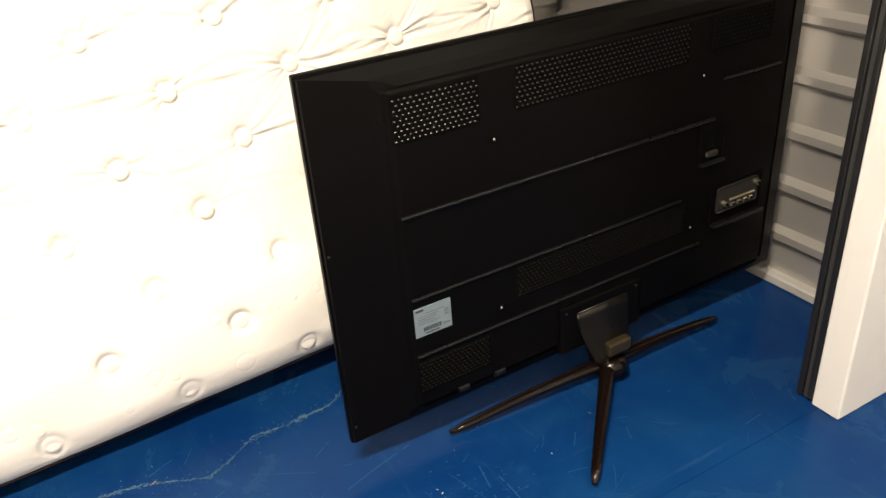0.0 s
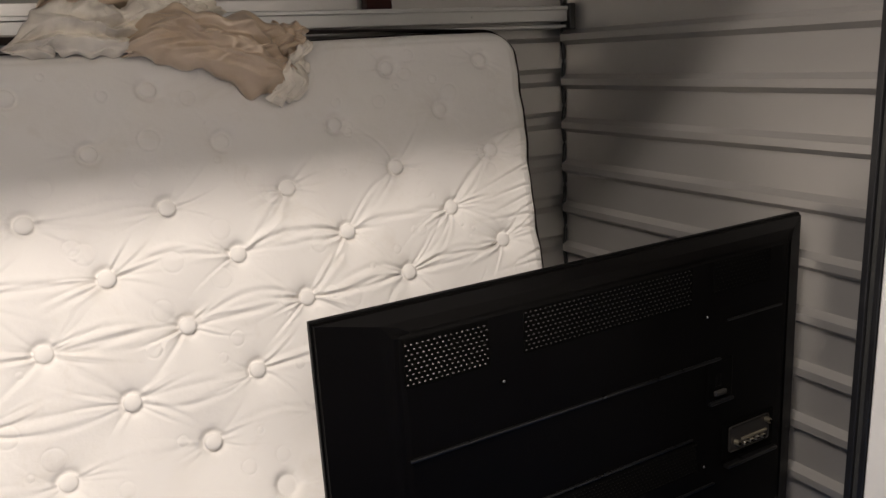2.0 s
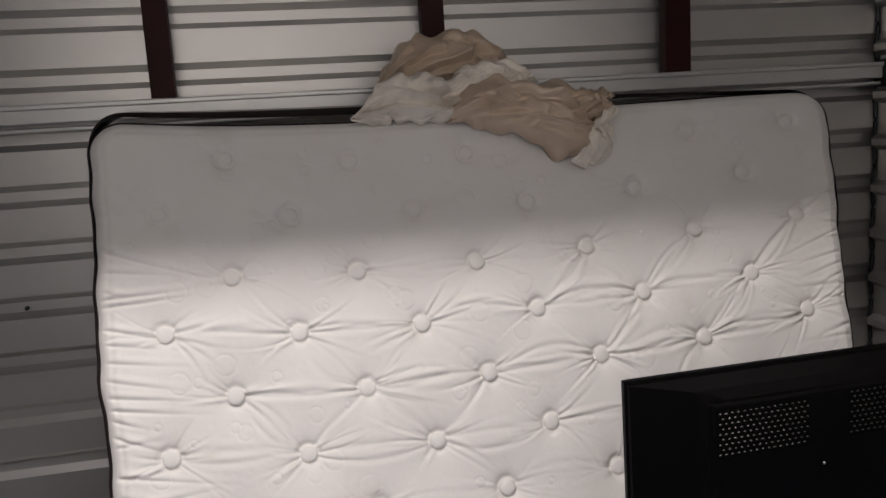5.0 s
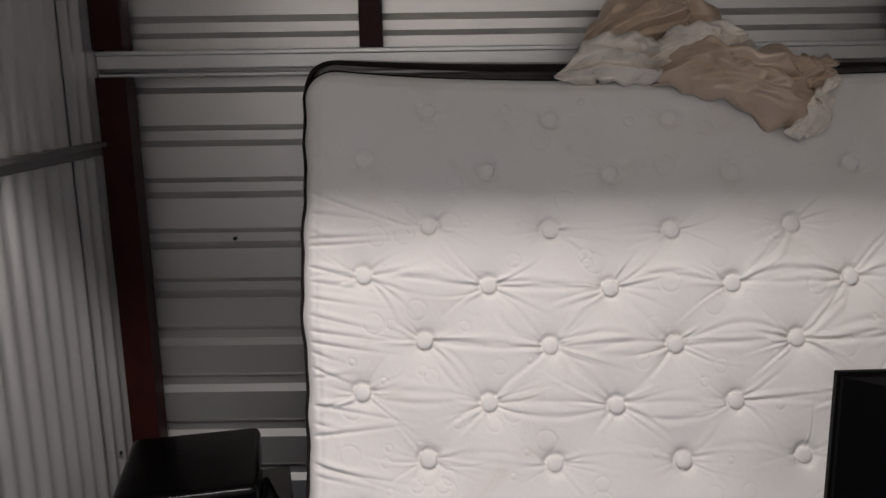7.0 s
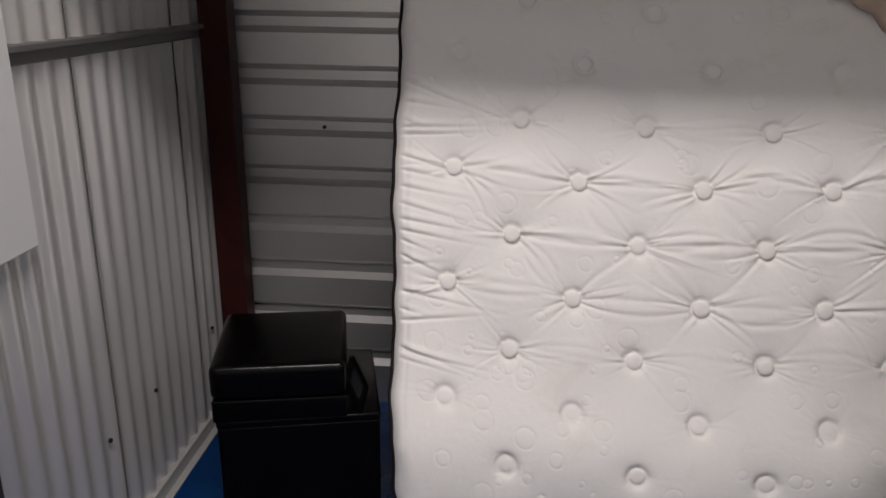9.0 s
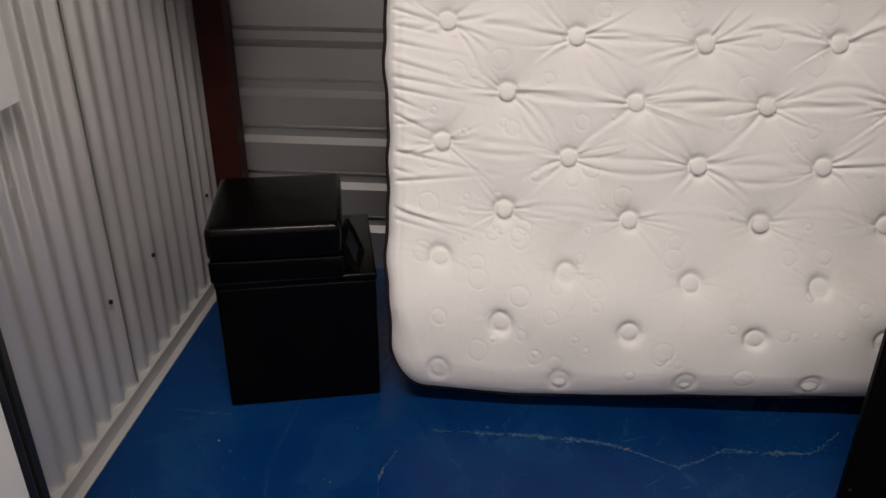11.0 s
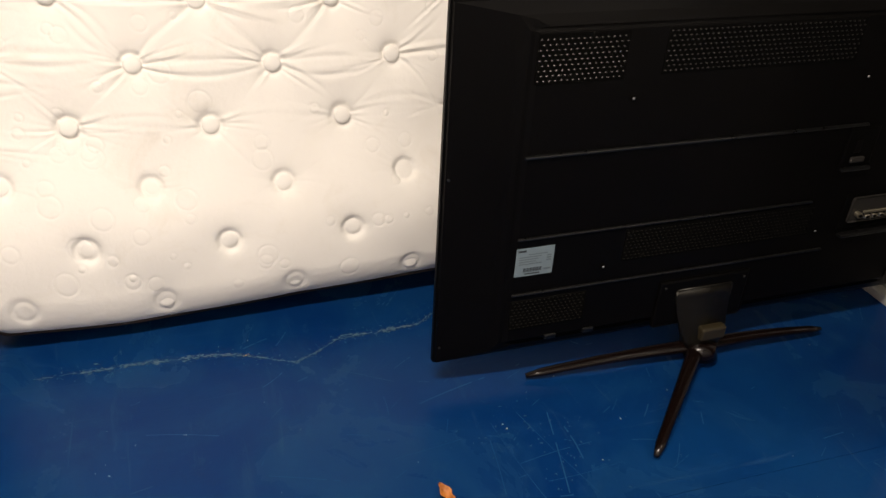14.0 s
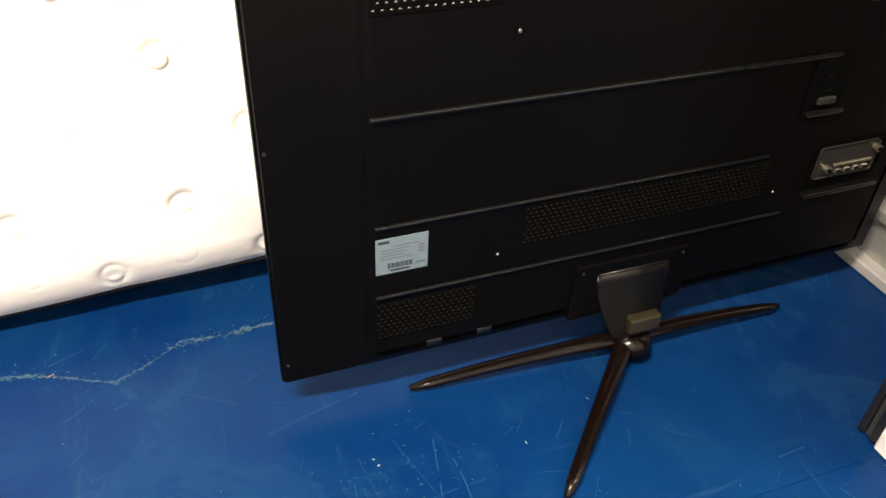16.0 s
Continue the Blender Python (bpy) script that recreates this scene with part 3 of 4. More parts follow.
# ---- crumpled sheet on top of the mattress ----


def _interp_smooth(t, k, v):
    f = np.interp(t, k, v)
    w = np.hanning(11)
    w /= w.sum()
    return np.convolve(np.concatenate([[f[0]] * 5, f, [f[-1]] * 5]), w, "valid")


def crumple(name, mat, parent, spine, seed, folds, amp=0.014, n=110, m=80, slant=0.5):
    """Cloth bunched along a spine of (x, y, z, half height, swell) stations, with soft folds across it."""
    rs = np.random.RandomState(seed)
    st = np.array(spine)
    t, v = np.linspace(0, 1, n), np.linspace(-1, 1, m)
    c = np.stack([_interp_smooth(t, np.linspace(0, 1, len(st)), st[:, i]) for i in range(5)], axis=-1)
    T, V = np.meshgrid(t, v, indexing="ij")
    f = 0
    for fr, a in ((0.6, 1.2), (1.1, 0.9), (1.9, 0.35)):
        fr, ph, sl = folds * fr * rs.uniform(0.8, 1.25), rs.uniform(0, 6.28), slant * rs.normal(0.1, 0.4)
        warp = 1.3 * np.sin(2.3 * V + ph) + 1.1 * np.sin(4.1 * T - 1.7 * V + 2 * ph) + 0.5 * np.sin(7.3 * T + 5.1 * V + ph)
        q = np.arcsin(0.95 * np.sin(6.28 * fr * (T + sl * V) + warp)) * 0.66
        f = f + amp * a * q * (0.6 + 0.4 * np.sin(2.2 * V + 3 * T + ph))
    # pinched creases that start and end within the cloth
    for _ in range(26):
        t0, v0, a = rs.uniform(0.05, 0.95), rs.uniform(-0.9, 0.9), rs.uniform(0, 3.14)
        reach, g = rs.uniform(0.08, 0.3), rs.uniform(0.018, 0.045)
        du, dv = (T - t0) * 1.7, (V - v0) * 0.55
        al, ac = du * math.cos(a) + dv * math.sin(a), dv * math.cos(a) - du * math.sin(a)
        ac = ac - rs.normal(0, 0.5) * al * al
        f = f + amp * rs.uniform(0.15, 0.5) * np.exp(-(al / reach) ** 2) * (np.exp(-(ac / g) ** 2) - 0.7 * np.exp(-((ac - 1.6 * g) / g) ** 2))
    lip = 1 + 0.08 * np.sin(T * 15 + seed) + 0.08 * np.sin(T * 37 + 2 * seed)
    Z = c[:, 2][:, None] + V * c[:, 3][:, None] * lip + 0.25 * f
    Y = c[:, 1][:, None] - c[:, 4][:, None] * np.sqrt(np.clip(1 - V ** 2, 0, 1)) - f * (1.1 - 0.4 * V ** 2)
    X = c[:, 0][:, None] + 0.012 * np.sin(4 * V + 7 * T + seed) + 0.5 * f
    ob = part(name, grid_mesh(name, np.stack([X, Y, Z], axis=-1)), mat.m, parent, "", True)
    s = ob.modifiers.new("cloth", "SOLIDIFY")
    s.thickness, s.offset = 0.004, 1
    return ob


sheet = thing("crumpled_sheet", "crumpled champagne satin sheet with off-white lining heaped on the mattress", "bed sheet", (0.68, 2.2, 1.41))
_c = sheet.location


def cloth(name, mat, spine, seed, folds, amp=0.014, slant=0.5):
    crumple(name, mat, sheet, [(x - _c.x, y - _c.y, z - _c.z, h, w) for x, y, z, h, w in spine], seed, folds, amp, 110, 80, slant)


cloth("satin_fold", SATIN, [(0.45, 2.27, 1.50, 0.05, 0.03), (0.50, 2.28, 1.545, 0.075, 0.06), (0.58, 2.28, 1.565, 0.085, 0.08), (0.68, 2.28, 1.57, 0.088, 0.09), (0.75, 2.28, 1.545, 0.085, 0.08), (0.81, 2.27, 1.50, 0.06, 0.05)], 3, 2.2, 0.016, 0.9)
cloth("lining_fold", COTTON, [(0.36, 2.145, 1.43, 0.014, 0.01), (0.42, 2.15, 1.45, 0.04, 0.03), (0.47, 2.15, 1.475, 0.064, 0.05), (0.53, 2.15, 1.472, 0.06, 0.06), (0.59, 2.15, 1.465, 0.06, 0.055), (0.65, 2.16, 1.47, 0.055, 0.03)], 11, 3.0, 0.015, 0.9)
cloth("lining_fold", COTTON, [(0.61, 2.19, 1.49, 0.03, 0.03), (0.66, 2.17, 1.505, 0.04, 0.05), (0.73, 2.15, 1.522, 0.045, 0.05), (0.80, 2.16, 1.51, 0.036, 0.04), (0.85, 2.19, 1.485, 0.022, 0.02)], 17, 2.4, 0.010, 0.7)
cloth("satin_fold", SATIN, [(0.60, 2.135, 1.425, 0.02, 0.02), (0.66, 2.13, 1.445, 0.055, 0.05), (0.74, 2.125, 1.445, 0.072, 0.065), (0.82, 2.115, 1.425, 0.082, 0.07), (0.90, 2.11, 1.395, 0.096, 0.065), (0.96, 2.115, 1.375, 0.092, 0.045), (1.0, 2.12, 1.38, 0.06, 0.02)], 23, 2.6, 0.017, 0.9)
cloth("satin_fold", SATIN, [(0.94, 2.13, 1.42, 0.05, 0.03), (0.985, 2.13, 1.425, 0.05, 0.045), (1.03, 2.135, 1.425, 0.045, 0.035), (1.06, 2.14, 1.43, 0.03, 0.015)], 29, 1.6, 0.010, 0.8)
cloth("lining_fold", COTTON, [(0.93, 2.09, 1.295, 0.025, 0.012), (0.97, 2.09, 1.315, 0.05, 0.03), (1.01, 2.10, 1.34, 0.065, 0.035), (1.035, 2.115, 1.375, 0.06, 0.03), (1.055, 2.125, 1.40, 0.03, 0.01)], 31, 1.8, 0.010, 0.9)

# ---- television seen from behind, on its stand ----


def television():
    # local: x from the left edge, y out of the back towards the room's front, z up from the floor
    tv = thing("television", "large black flat-screen television seen from behind on its stand", "television", (0.752, 1.398, 0.0), 0.4, "", -0.6)

    def slab(x0, x1, d0, d1, z0, z1, bev=0.002, seg=1):
        return block(x0, x1, -d1, -d0, z0, z1, bev, seg)

    W, Z0, Z1 = 1.355, 0.080, 0.918
    part("bezel", slab(0.009, W, -0.012, 0.004, Z0, Z1, 0.003, 2), GLOSSBLACK.m, tv, "smooth black front bezel")
    part("screen", slab(0.02, W - 0.02, -0.0135, -0.0115, Z0 + 0.03, Z1 - 0.02, 0), DEEP.m, tv, "dark switched-off screen")
    # rear cover: sloping shoulders up to a flat plateau
    bm = bmesh.new()
    rings = []
    for inl, inr, inb, intp, dep in ((0.013, 0.004, 0.004, 0.004, 0.004), (0.015, 0.006, 0.006, 0.006, 0.012), (0.145, 0.065, 0.035, 0.038, 0.035), (0.165, 0.078, 0.045, 0.048, 0.04)):
        rings.append([bm.verts.new(p) for p in ((inl, -dep, Z0 + inb), (W - inr, -dep, Z0 + inb), (W - inr, -dep, Z1 - intp), (inl, -dep, Z1 - intp))])
    for a, b in zip(rings, rings[1:]):
        for i in range(4):
            bm.faces.new((a[i], a[(i + 1) % 4], b[(i + 1) % 4], b[i]))
    bm.faces.new(rings[-1])
    bm.faces.new(rings[0][::-1])
    bmesh.ops.bevel(bm, geom=[e for e in bm.edges if abs(e.verts[0].co.y) > 0.03 and abs(e.verts[1].co.y) > 0.03], offset=0.012, segments=4, affect="EDGES")
    part("rear_cover", bm, PLASTIC.m, tv)
    D = 0.0405
    # moulded ridges and steps across the back
    for x0, x1, z, h, d in ((0.17, 1.03, 0.606, 0.007, 0.006), (1.05, 1.25, 0.70, 0.006, 0.004), (0.175, 0.94, 0.413, 0.006, 0.005), (0.175, 1.02, 0.268, 0.006, 0.005)):
        part("moulded_ridge", slab(x0, x1, D - 0.002, D + d, z - h / 2, z + h / 2, 0.0025, 2), RIDGE.m, tv)

    # perforated grilles
    def grille(x0, x1, z0, z1, step=0.0125, metal=GRILLE):
        g = part("vent", slab(x0, x1, D - 0.002, D + 0.0012, z0, z1, 0.001, 1), DEEP.m, tv, "perforated ventilation grille")
        vs, fs = [], []
        r, row, z = 0.0024, 0, z0 + step * 0.6
        while z < z1 - step * 0.3:
            x = x0 + step * (0.5 + 0.5 * (row % 2))
            while x < x1 - step * 0.3:
                n = len(vs)
                vs += [(x - r * 1.7, -D - 0.001, z), (x, -D - 0.001, z - r), (x + r * 1.7, -D - 0.001, z), (x, -D - 0.001, z + r), (x, -D - 0.003, z + 0.0004)]
                fs += [(n, n + 1, n + 4), (n + 1, n + 2, n + 4), (n + 2, n + 3, n + 4), (n + 3, n, n + 4)]
                x += step
            z += step * 0.8
            row += 1
        me = bpy.data.meshes.new("perforation")
        me.from_pydata(vs, [], fs)
        tagged(part("perforation", me, metal.m, g), "", "", "", "stuff")

    grille(0.172, 0.365, 0.757, 0.857)
    grille(0.448, 0.93, 0.762, 0.857, 0.0125, GRILLE_DIM)
    grille(1.0, 1.2, 0.775, 0.857, 0.0125, GRILLE_SHADED)
    grille(0.44, 0.955, 0.318, 0.405, 0.011, GRILLE_SHADED)
    grille(0.175, 0.365, 0.168, 0.25, 0.011, GRILLE_SHADED)
    # wall-mount screw holes with bright screws
    for x, z in ((0.394, 0.716), (0.98, 0.723), (0.395, 0.312), (0.98, 0.326)):
        s = part("mount_screw", disc(bmesh.new(), pose(x, -D - 0.001, z, 90, 0, 0), 0.0075, 0.004, 16), DEEP.m, tv)
        part("screw_head", disc(bmesh.new(), pose(x, -D - 0.003, z, 90, 0, 0), 0.0042, 0.003, 14, 0.0022), SCREW.m, s, "bright steel screw")
    # rating label
    lab = part("rating_label", slab(0.176, 0.266, D - 0.001, D + 0.001, 0.317, 0.389, 0), PAPER.m, tv, "pale blue-white rating label")

    def bar(x0, x1, z0, z1, mat):
        part("print_bar", slab(x0, x1, D + 0.0008, D + 0.0014, z0, z1, 0), mat.m, lab)

    bar(0.180, 0.199, 0.380, 0.385, INK)
    for i, (x0, x1) in enumerate(((0.205, 0.250), (0.184, 0.236), (0.184, 0.230), (0.184, 0.225), (0.184, 0.238))):
        bar(x0, x1, 0.3715 - i * 0.006, 0.3735 - i * 0.006, INK_GREY)
    for i in range(17):
        bar(0.196 + i * 0.0026, 0.1973 + i * 0.0026 + 0.0007 * (i % 3 == 0), 0.328, 0.338, INK)
    bar(0.200, 0.235, 0.3215, 0.3245, INK)
    bar(0.245, 0.262, 0.329, 0.333, INK_GREY)
    for i in range(3):
        bar(0.249, 0.260, 0.352 + i * 0.006, 0.3555 + i * 0.006, INK_GREY)
    # power socket, port bay and shelf
    bay = part("power_socket", slab(0.985, 1.075, D - 0.002, D + 0.003, 0.488, 0.602, 0.004, 2), PLASTIC.m, tv)
    part("socket_well", slab(0.992, 1.068, D + 0.002, D + 0.0038, 0.508, 0.596, 0), DEEP.m, bay)
    part("socket_lip", slab(0.988, 1.072, D + 0.002, D + 0.013, 0.490, 0.499, 0.003, 2), RIDGE.m, bay)
    part("socket_pin", slab(1.006, 1.046, D + 0.003, D + 0.012, 0.511, 0.526, 0.004, 2), PORTPLATE.m, bay)
    part("inlet", slab(1.012, 1.03, D + 0.003, D + 0.006, 0.535, 0.568, 0.003, 1), PLASTIC.m, bay)
    ports = part("port_bay", slab(1.045, 1.236, D - 0.002, D + 0.0012, 0.318, 0.418, 0.003, 1), DEEP.m, tv, "recessed row of connectors")
    part("port_plate", slab(1.068, 1.215, D + 0.001, D + 0.004, 0.338, 0.408, 0.006, 2), PORTPLATE.m, ports)
    for i in range(4):
        part("connector", slab(1.118 + i * 0.022, 1.132 + i * 0.022, D + 0.003, D + 0.011, 0.346, 0.357, 0.0015, 1), PORT.m, ports, "brassy metal connector")
        part("socket_hole", slab(1.1205 + i * 0.022, 1.1295 + i * 0.022, D + 0.0105, D + 0.0115, 0.349, 0.354, 0), DEEP.m, ports)
    part("port_strip", slab(1.112, 1.206, D + 0.003, D + 0.009, 0.361, 0.368, 0.001, 1), PORT.m, ports)
    for x, z in ((1.092, 0.362), (1.206, 0.392)):
        part("connector", disc(bmesh.new(), pose(x, -D - 0.009, z, 90, 0, 0), 0.0075, 0.016, 12), PORT.m, ports, "round aerial connector")
        part("connector_core", disc(bmesh.new(), pose(x, -D - 0.018, z, 90, 0, 0), 0.004, 0.003, 10), DEEP.m, ports)
    part("port_shelf", slab(1.055, 1.242, D - 0.004, D + 0.016, 0.300, 0.309, 0.003, 2), RIDGE.m, tv)
    part("edge_screw", disc(bmesh.new(), pose(0.021, -0.014, 0.56, 90, 0, 0), 0.003, 0.004, 8), DARK_SCREW.m, tv)
    part("edge_screw", disc(bmesh.new(), pose(0.021, -0.014, 0.13, 90, 0, 0), 0.003, 0.004, 8), DARK_SCREW.m, tv)
    for x in (0.27, 0.37):
        part("cable_clip", slab(x, x + 0.03, D - 0.012, D + 0.004, 0.126, 0.14, 0.003, 2), RIDGE.m, tv, "small glossy black clip")
    # stand: bracket, neck, hub and legs
    st = part("stand_bracket", slab(0.560, 0.818, D - 0.004, D + 0.005, 0.105, 0.242, 0.008, 2), PLASTIC.m, tv)
    for x in (0.578, 0.80):
        part("bracket_screw", disc(bmesh.new(), pose(x, -D - 0.006, 0.222, 90, 0, 0), 0.003, 0.004, 10), DARK_SCREW.m, st)
    bm = bmesh.new()
    rings = []
    for hw, z, y0, y1, cx in ((0.08, 0.212, -D - 0.004, -D - 0.0056, 0.69), (0.08, 0.185, -D - 0.004, -D - 0.008, 0.692), (0.076, 0.155, -D - 0.004, -D - 0.013, 0.696), (0.068, 0.12, -D - 0.004, -D - 0.023, 0.70), (0.058, 0.085, -D + 0.002, -D - 0.036, 0.705), (0.05, 0.06, -D + 0.008, -D - 0.036, 0.71), (0.044, 0.03, -D + 0.01, -D - 0.03, 0.71)):
        rings.append([bm.verts.new(p) for p in ((cx - hw, y0, z), (cx + hw, y0, z), (cx + hw, y1, z), (cx - hw, y1, z))])
    for a, b in zip(rings, rings[1:]):
        for i in range(4):
            bm.faces.new((a[i], a[(i + 1) % 4], b[(i + 1) % 4], b[i]))
    bm.faces.new(rings[0])
    bm.faces.new(rings[-1][::-1])
    bmesh.ops.bevel(bm, geom=bm.edges[:], offset=0.004, segments=2, affect="EDGES")
    part("neck", bm, NECK.m, st, "smoky grey-brown neck", True)
    part("neck_cover", slab(0.682, 0.754, D + 0.024, D + 0.05, 0.07, 0.108, 0.007, 3), NECK_KNOB.m, st)
    hub = (0.71, -0.054, 0.028)
    part("hub", disc(bmesh.new(), pose(hub[0], hub[1] - 0.012, hub[2] + 0.004), 0.046, 0.036, 24, 0.034), STAND.m, st, "", True)
    for tip in ((0.243, -0.030, 0.011), (1.095, -0.062, 0.013), (0.416, -0.348, 0.011)):
        a, b = Vector(hub), Vector(tip)
        pts = [a.lerp(b, k / 12) + Vector((0, 0, 0.008 * math.sin(math.pi * k / 12))) for k in range(13)]
        rad = [0.0225 - 0.0115 * (k / 12) ** 0.7 for k in range(12)] + [0.006]
        part("leg", tube("leg", [tuple(p) for p in pts], rad, 12, False, 0.75), STAND.m, tv, "gloss brown-black leg", True)
    return tv


television()

# ---- black ottoman with a cushion box on it ----


def soft_box(w, d, h, bevel, puff, seg=4):
    """A padded box: rounded edges and a top that swells a little."""
    n = 14
    bm = bmesh.new()
    box(bm, -w / 2, w / 2, -d / 2, d / 2, 0, h, bevel, seg)
    if puff:
        top = [f for f in bm.faces if f.normal.z > 0.99]
        bmesh.ops.subdivide_edges(bm, edges=list({e for f in top for e in f.edges}), cuts=n, use_grid_fill=True)
        for v in bm.verts:
            if v.co.z > h - 1e-5:
                u, t = v.co.x / (w / 2 - bevel), v.co.y / (d / 2 - bevel)
                v.co.z += puff * max(0, 1 - u * u) * max(0, 1 - t * t)
    return bm


base = thing("ottoman", "black leatherette storage cube standing on the blue floor", "ottoman", (-0.5225, 1.911, 0.0), 13.5)
part("body", soft_box(0.394, 0.36, 0.355, 0.005, 0), LEATHER.m, base, "", True)
ob = part("lid", soft_box(0.399, 0.365, 0.022, 0.007, 0), LEATHER.m, base, "", True)
ob.location = (0, 0, 0.354)
for x in (-0.19, 0.19):
    part("seam", tube("seam", [(x, -0.1805, 0.01), (x, -0.1805, 0.18), (x, -0.1805, 0.35)], 0.0014, 6), LEATHER.m, base)
top = thing("footstool", "glossy black leatherette cushion box lying on the cube", "footstool", (-0.555, 1.876, 0.3765), 12.3)
part("body", soft_box(0.322, 0.332, 0.058, 0.006, 0), LEATHER.m, top, "", True)
ob = part("cushion", soft_box(0.326, 0.338, 0.092, 0.02, 0.004, 6), LEATHER.m, top, "", True)
ob.location = (0, 0, 0.057)
part("seam", tube("seam", [(-0.161, -0.167, 0.0575), (0, -0.168, 0.0575), (0.161, -0.167, 0.0575)], 0.0016, 6), LEATHER.m, top)
tray = thing("picture_frame", "small black frame with a smoky pane leaning on the cushion box", "frame", (-0.34, 1.835, 0.3765), 4, "", -22)
bm = bmesh.new()
for y0, y1, z0, z1 in ((-0.065, 0.065, 0.0, 0.016), (-0.065, 0.065, 0.082, 0.098), (-0.065, -0.049, 0.016, 0.082), (0.049, 0.065, 0.016, 0.082)):
    box(bm, -0.007, 0.007, y0, y1, z0, z1, 0.002, 1)
part("frame", bm, LEATHER.m, tray)
part("pane", block(-0.005, 0.001, -0.0485, 0.0485, 0.0165, 0.0815), PANE.m, tray, "smoky grey pane")

# ---- cracks, chips and litter on the floor ----


def crack(points, width, seed, chips=0.3):
    """A thin broken line of bare concrete with ragged scraps along it."""
    rs = np.random.RandomState(seed)
    vs, fs = [], []
    line = []
    for (ax, ay), (bx, by) in zip(points, points[1:]):
        n = max(2, int(math.hypot(bx - ax, by - ay) / 0.008))
        line += [(ax + (bx - ax) * k / n + rs.normal(0, 0.0016), ay + (by - ay) * k / n + rs.normal(0, 0.0016)) for k in range(n)]
    line.append(points[-1])
    for i, ((ax, ay), (bx, by)) in enumerate(zip(line, line[1:])):
        L = math.hypot(bx - ax, by - ay) + 1e-6
        nx, ny = -(by - ay) / L, (bx - ax) / L
        if rs.rand() > 0.08:
            w0, w1 = width * rs.uniform(0.1, 0.6), width * rs.uniform(0.1, 0.6)
            k = len(vs)
            lift = 0.0011 + 0.0003 * rs.rand()
            vs += [(ax - nx * w0, ay - ny * w0, lift), (bx - nx * w1, by - ny * w1, lift), (bx + nx * w1, by + ny * w1, lift), (ax + nx * w0, ay + ny * w0, lift)]
            fs.append((k, k + 1, k + 2, k + 3))
        if rs.rand() < chips:
            a, l, w = math.atan2(by - ay, bx - ax) + rs.normal(0, 0.4), rs.uniform(0.002, 0.008), width * rs.uniform(0.3, 1.1)
            k = len(vs)
            for u, v in ((-l, 0), (-0.3 * l, -w), (0.6 * l, -0.7 * w), (l, 0.1 * w), (0.2 * l, w)):
                vs.append((ax + u * math.cos(a) - v * math.sin(a), ay + u * math.sin(a) + v * math.cos(a), 0.0015 + 0.0000006 * k))
            fs.append(tuple(range(k, k + 5)))
    me = bpy.data.meshes.new("floor_crack")
    me.from_pydata(vs, [], fs)
    return tagged(part("floor_crack", me, CHIP.m), "worn crack with pale bare concrete in the blue paint", "crack", "", "stuff")


crack([(-0.13, 1.645), (0.08, 1.645), (0.29, 1.637), (0.35, 1.62), (0.465, 1.563), (0.50, 1.58), (0.58, 1.628), (0.69, 1.634), (0.79, 1.642), (0.83, 1.66), (0.90, 1.735)], 0.0025, 1)
crack([(-0.21, 1.56), (-0.235, 1.50), (-0.243, 1.46)], 0.004, 2)
crack([(-0.243, 1.46), (-0.225, 1.34), (-0.195, 1.236), (-0.19, 1.12)], 0.0011, 3)
crack([(-0.82, 1.665), (-0.66, 1.655)], 0.002, 4)


def smear(points, width, seed, mat=None, gap=0.0035, size=0.0045):
    """Powdery scuffing beside a crack, in scraps too thin to tell apart."""
    rs = np.random.RandomState(seed)
    vs, fs = [], []
    for (ax, ay), (bx, by) in zip(points, points[1:]):
        n = int(math.hypot(bx - ax, by - ay) / gap)
        for k in range(n):
            t = k / n
            patch = 0.5 + 0.5 * math.sin(k * gap * 71 + seed) * math.sin(k * gap * 23 + 2 * seed)
            if mat is DUST and rs.rand() > 0.25 + patch:
                continue
            spread = width * (0.4 + 1.1 * patch)
            cx, cy = ax + (bx - ax) * t + rs.normal(0, width), ay + (by - ay) * t + rs.normal(0, spread)
            a, l = rs.uniform(0, 3.14), rs.uniform(0.0008, size)
            if mat is DUST:
                a, l = math.atan2(by - ay, bx - ax) + rs.normal(0, 0.35), rs.uniform(0.001, size * 1.7)
            i, lift = len(vs), 0.0005 + 0.0009 * rs.rand()
            for u, v in ((-l, 0), (0, -0.45 * l), (l, 0.1 * l), (0.1 * l, 0.4 * l)):
                vs.append((cx + u * math.cos(a) - v * math.sin(a), cy + u * math.sin(a) + v * math.cos(a), lift))
            fs.append((i, i + 1, i + 2, i + 3))
    me = bpy.data.meshes.new("crack_dust")
    me.from_pydata(vs, [], fs)
    return tagged(part("crack_dust", me, (mat or SCUFF).m), "powdery scuffed paint beside the floor crack", "dust", "", "stuff")


def litter(name, mat, spots, label, seed, lo, hi):
    rs = np.random.RandomState(seed)
    vs, fs = [], []
    for x, y in spots:
        a, l, w = rs.uniform(0, 3.14), rs.uniform(lo, hi), rs.uniform(lo, hi) * 0.45
        i = len(vs)
        for u, v, h in ((-l, -w, 0.0006), (l, -w * 0.6, 0.001), (l * 0.8, w, 0.0022), (-l * 0.7, w * 0.8, 0.0012)):
            vs.append((x + u * math.cos(a) - v * math.sin(a), y + u * math.sin(a) + v * math.cos(a), h))
        fs.append((i, i + 1, i + 2, i + 3))
    me = bpy.data.meshes.new(name)
    me.from_pydata(vs, [], fs)
    return tagged(part(name, me, mat.m), label, "litter", "", "stuff")


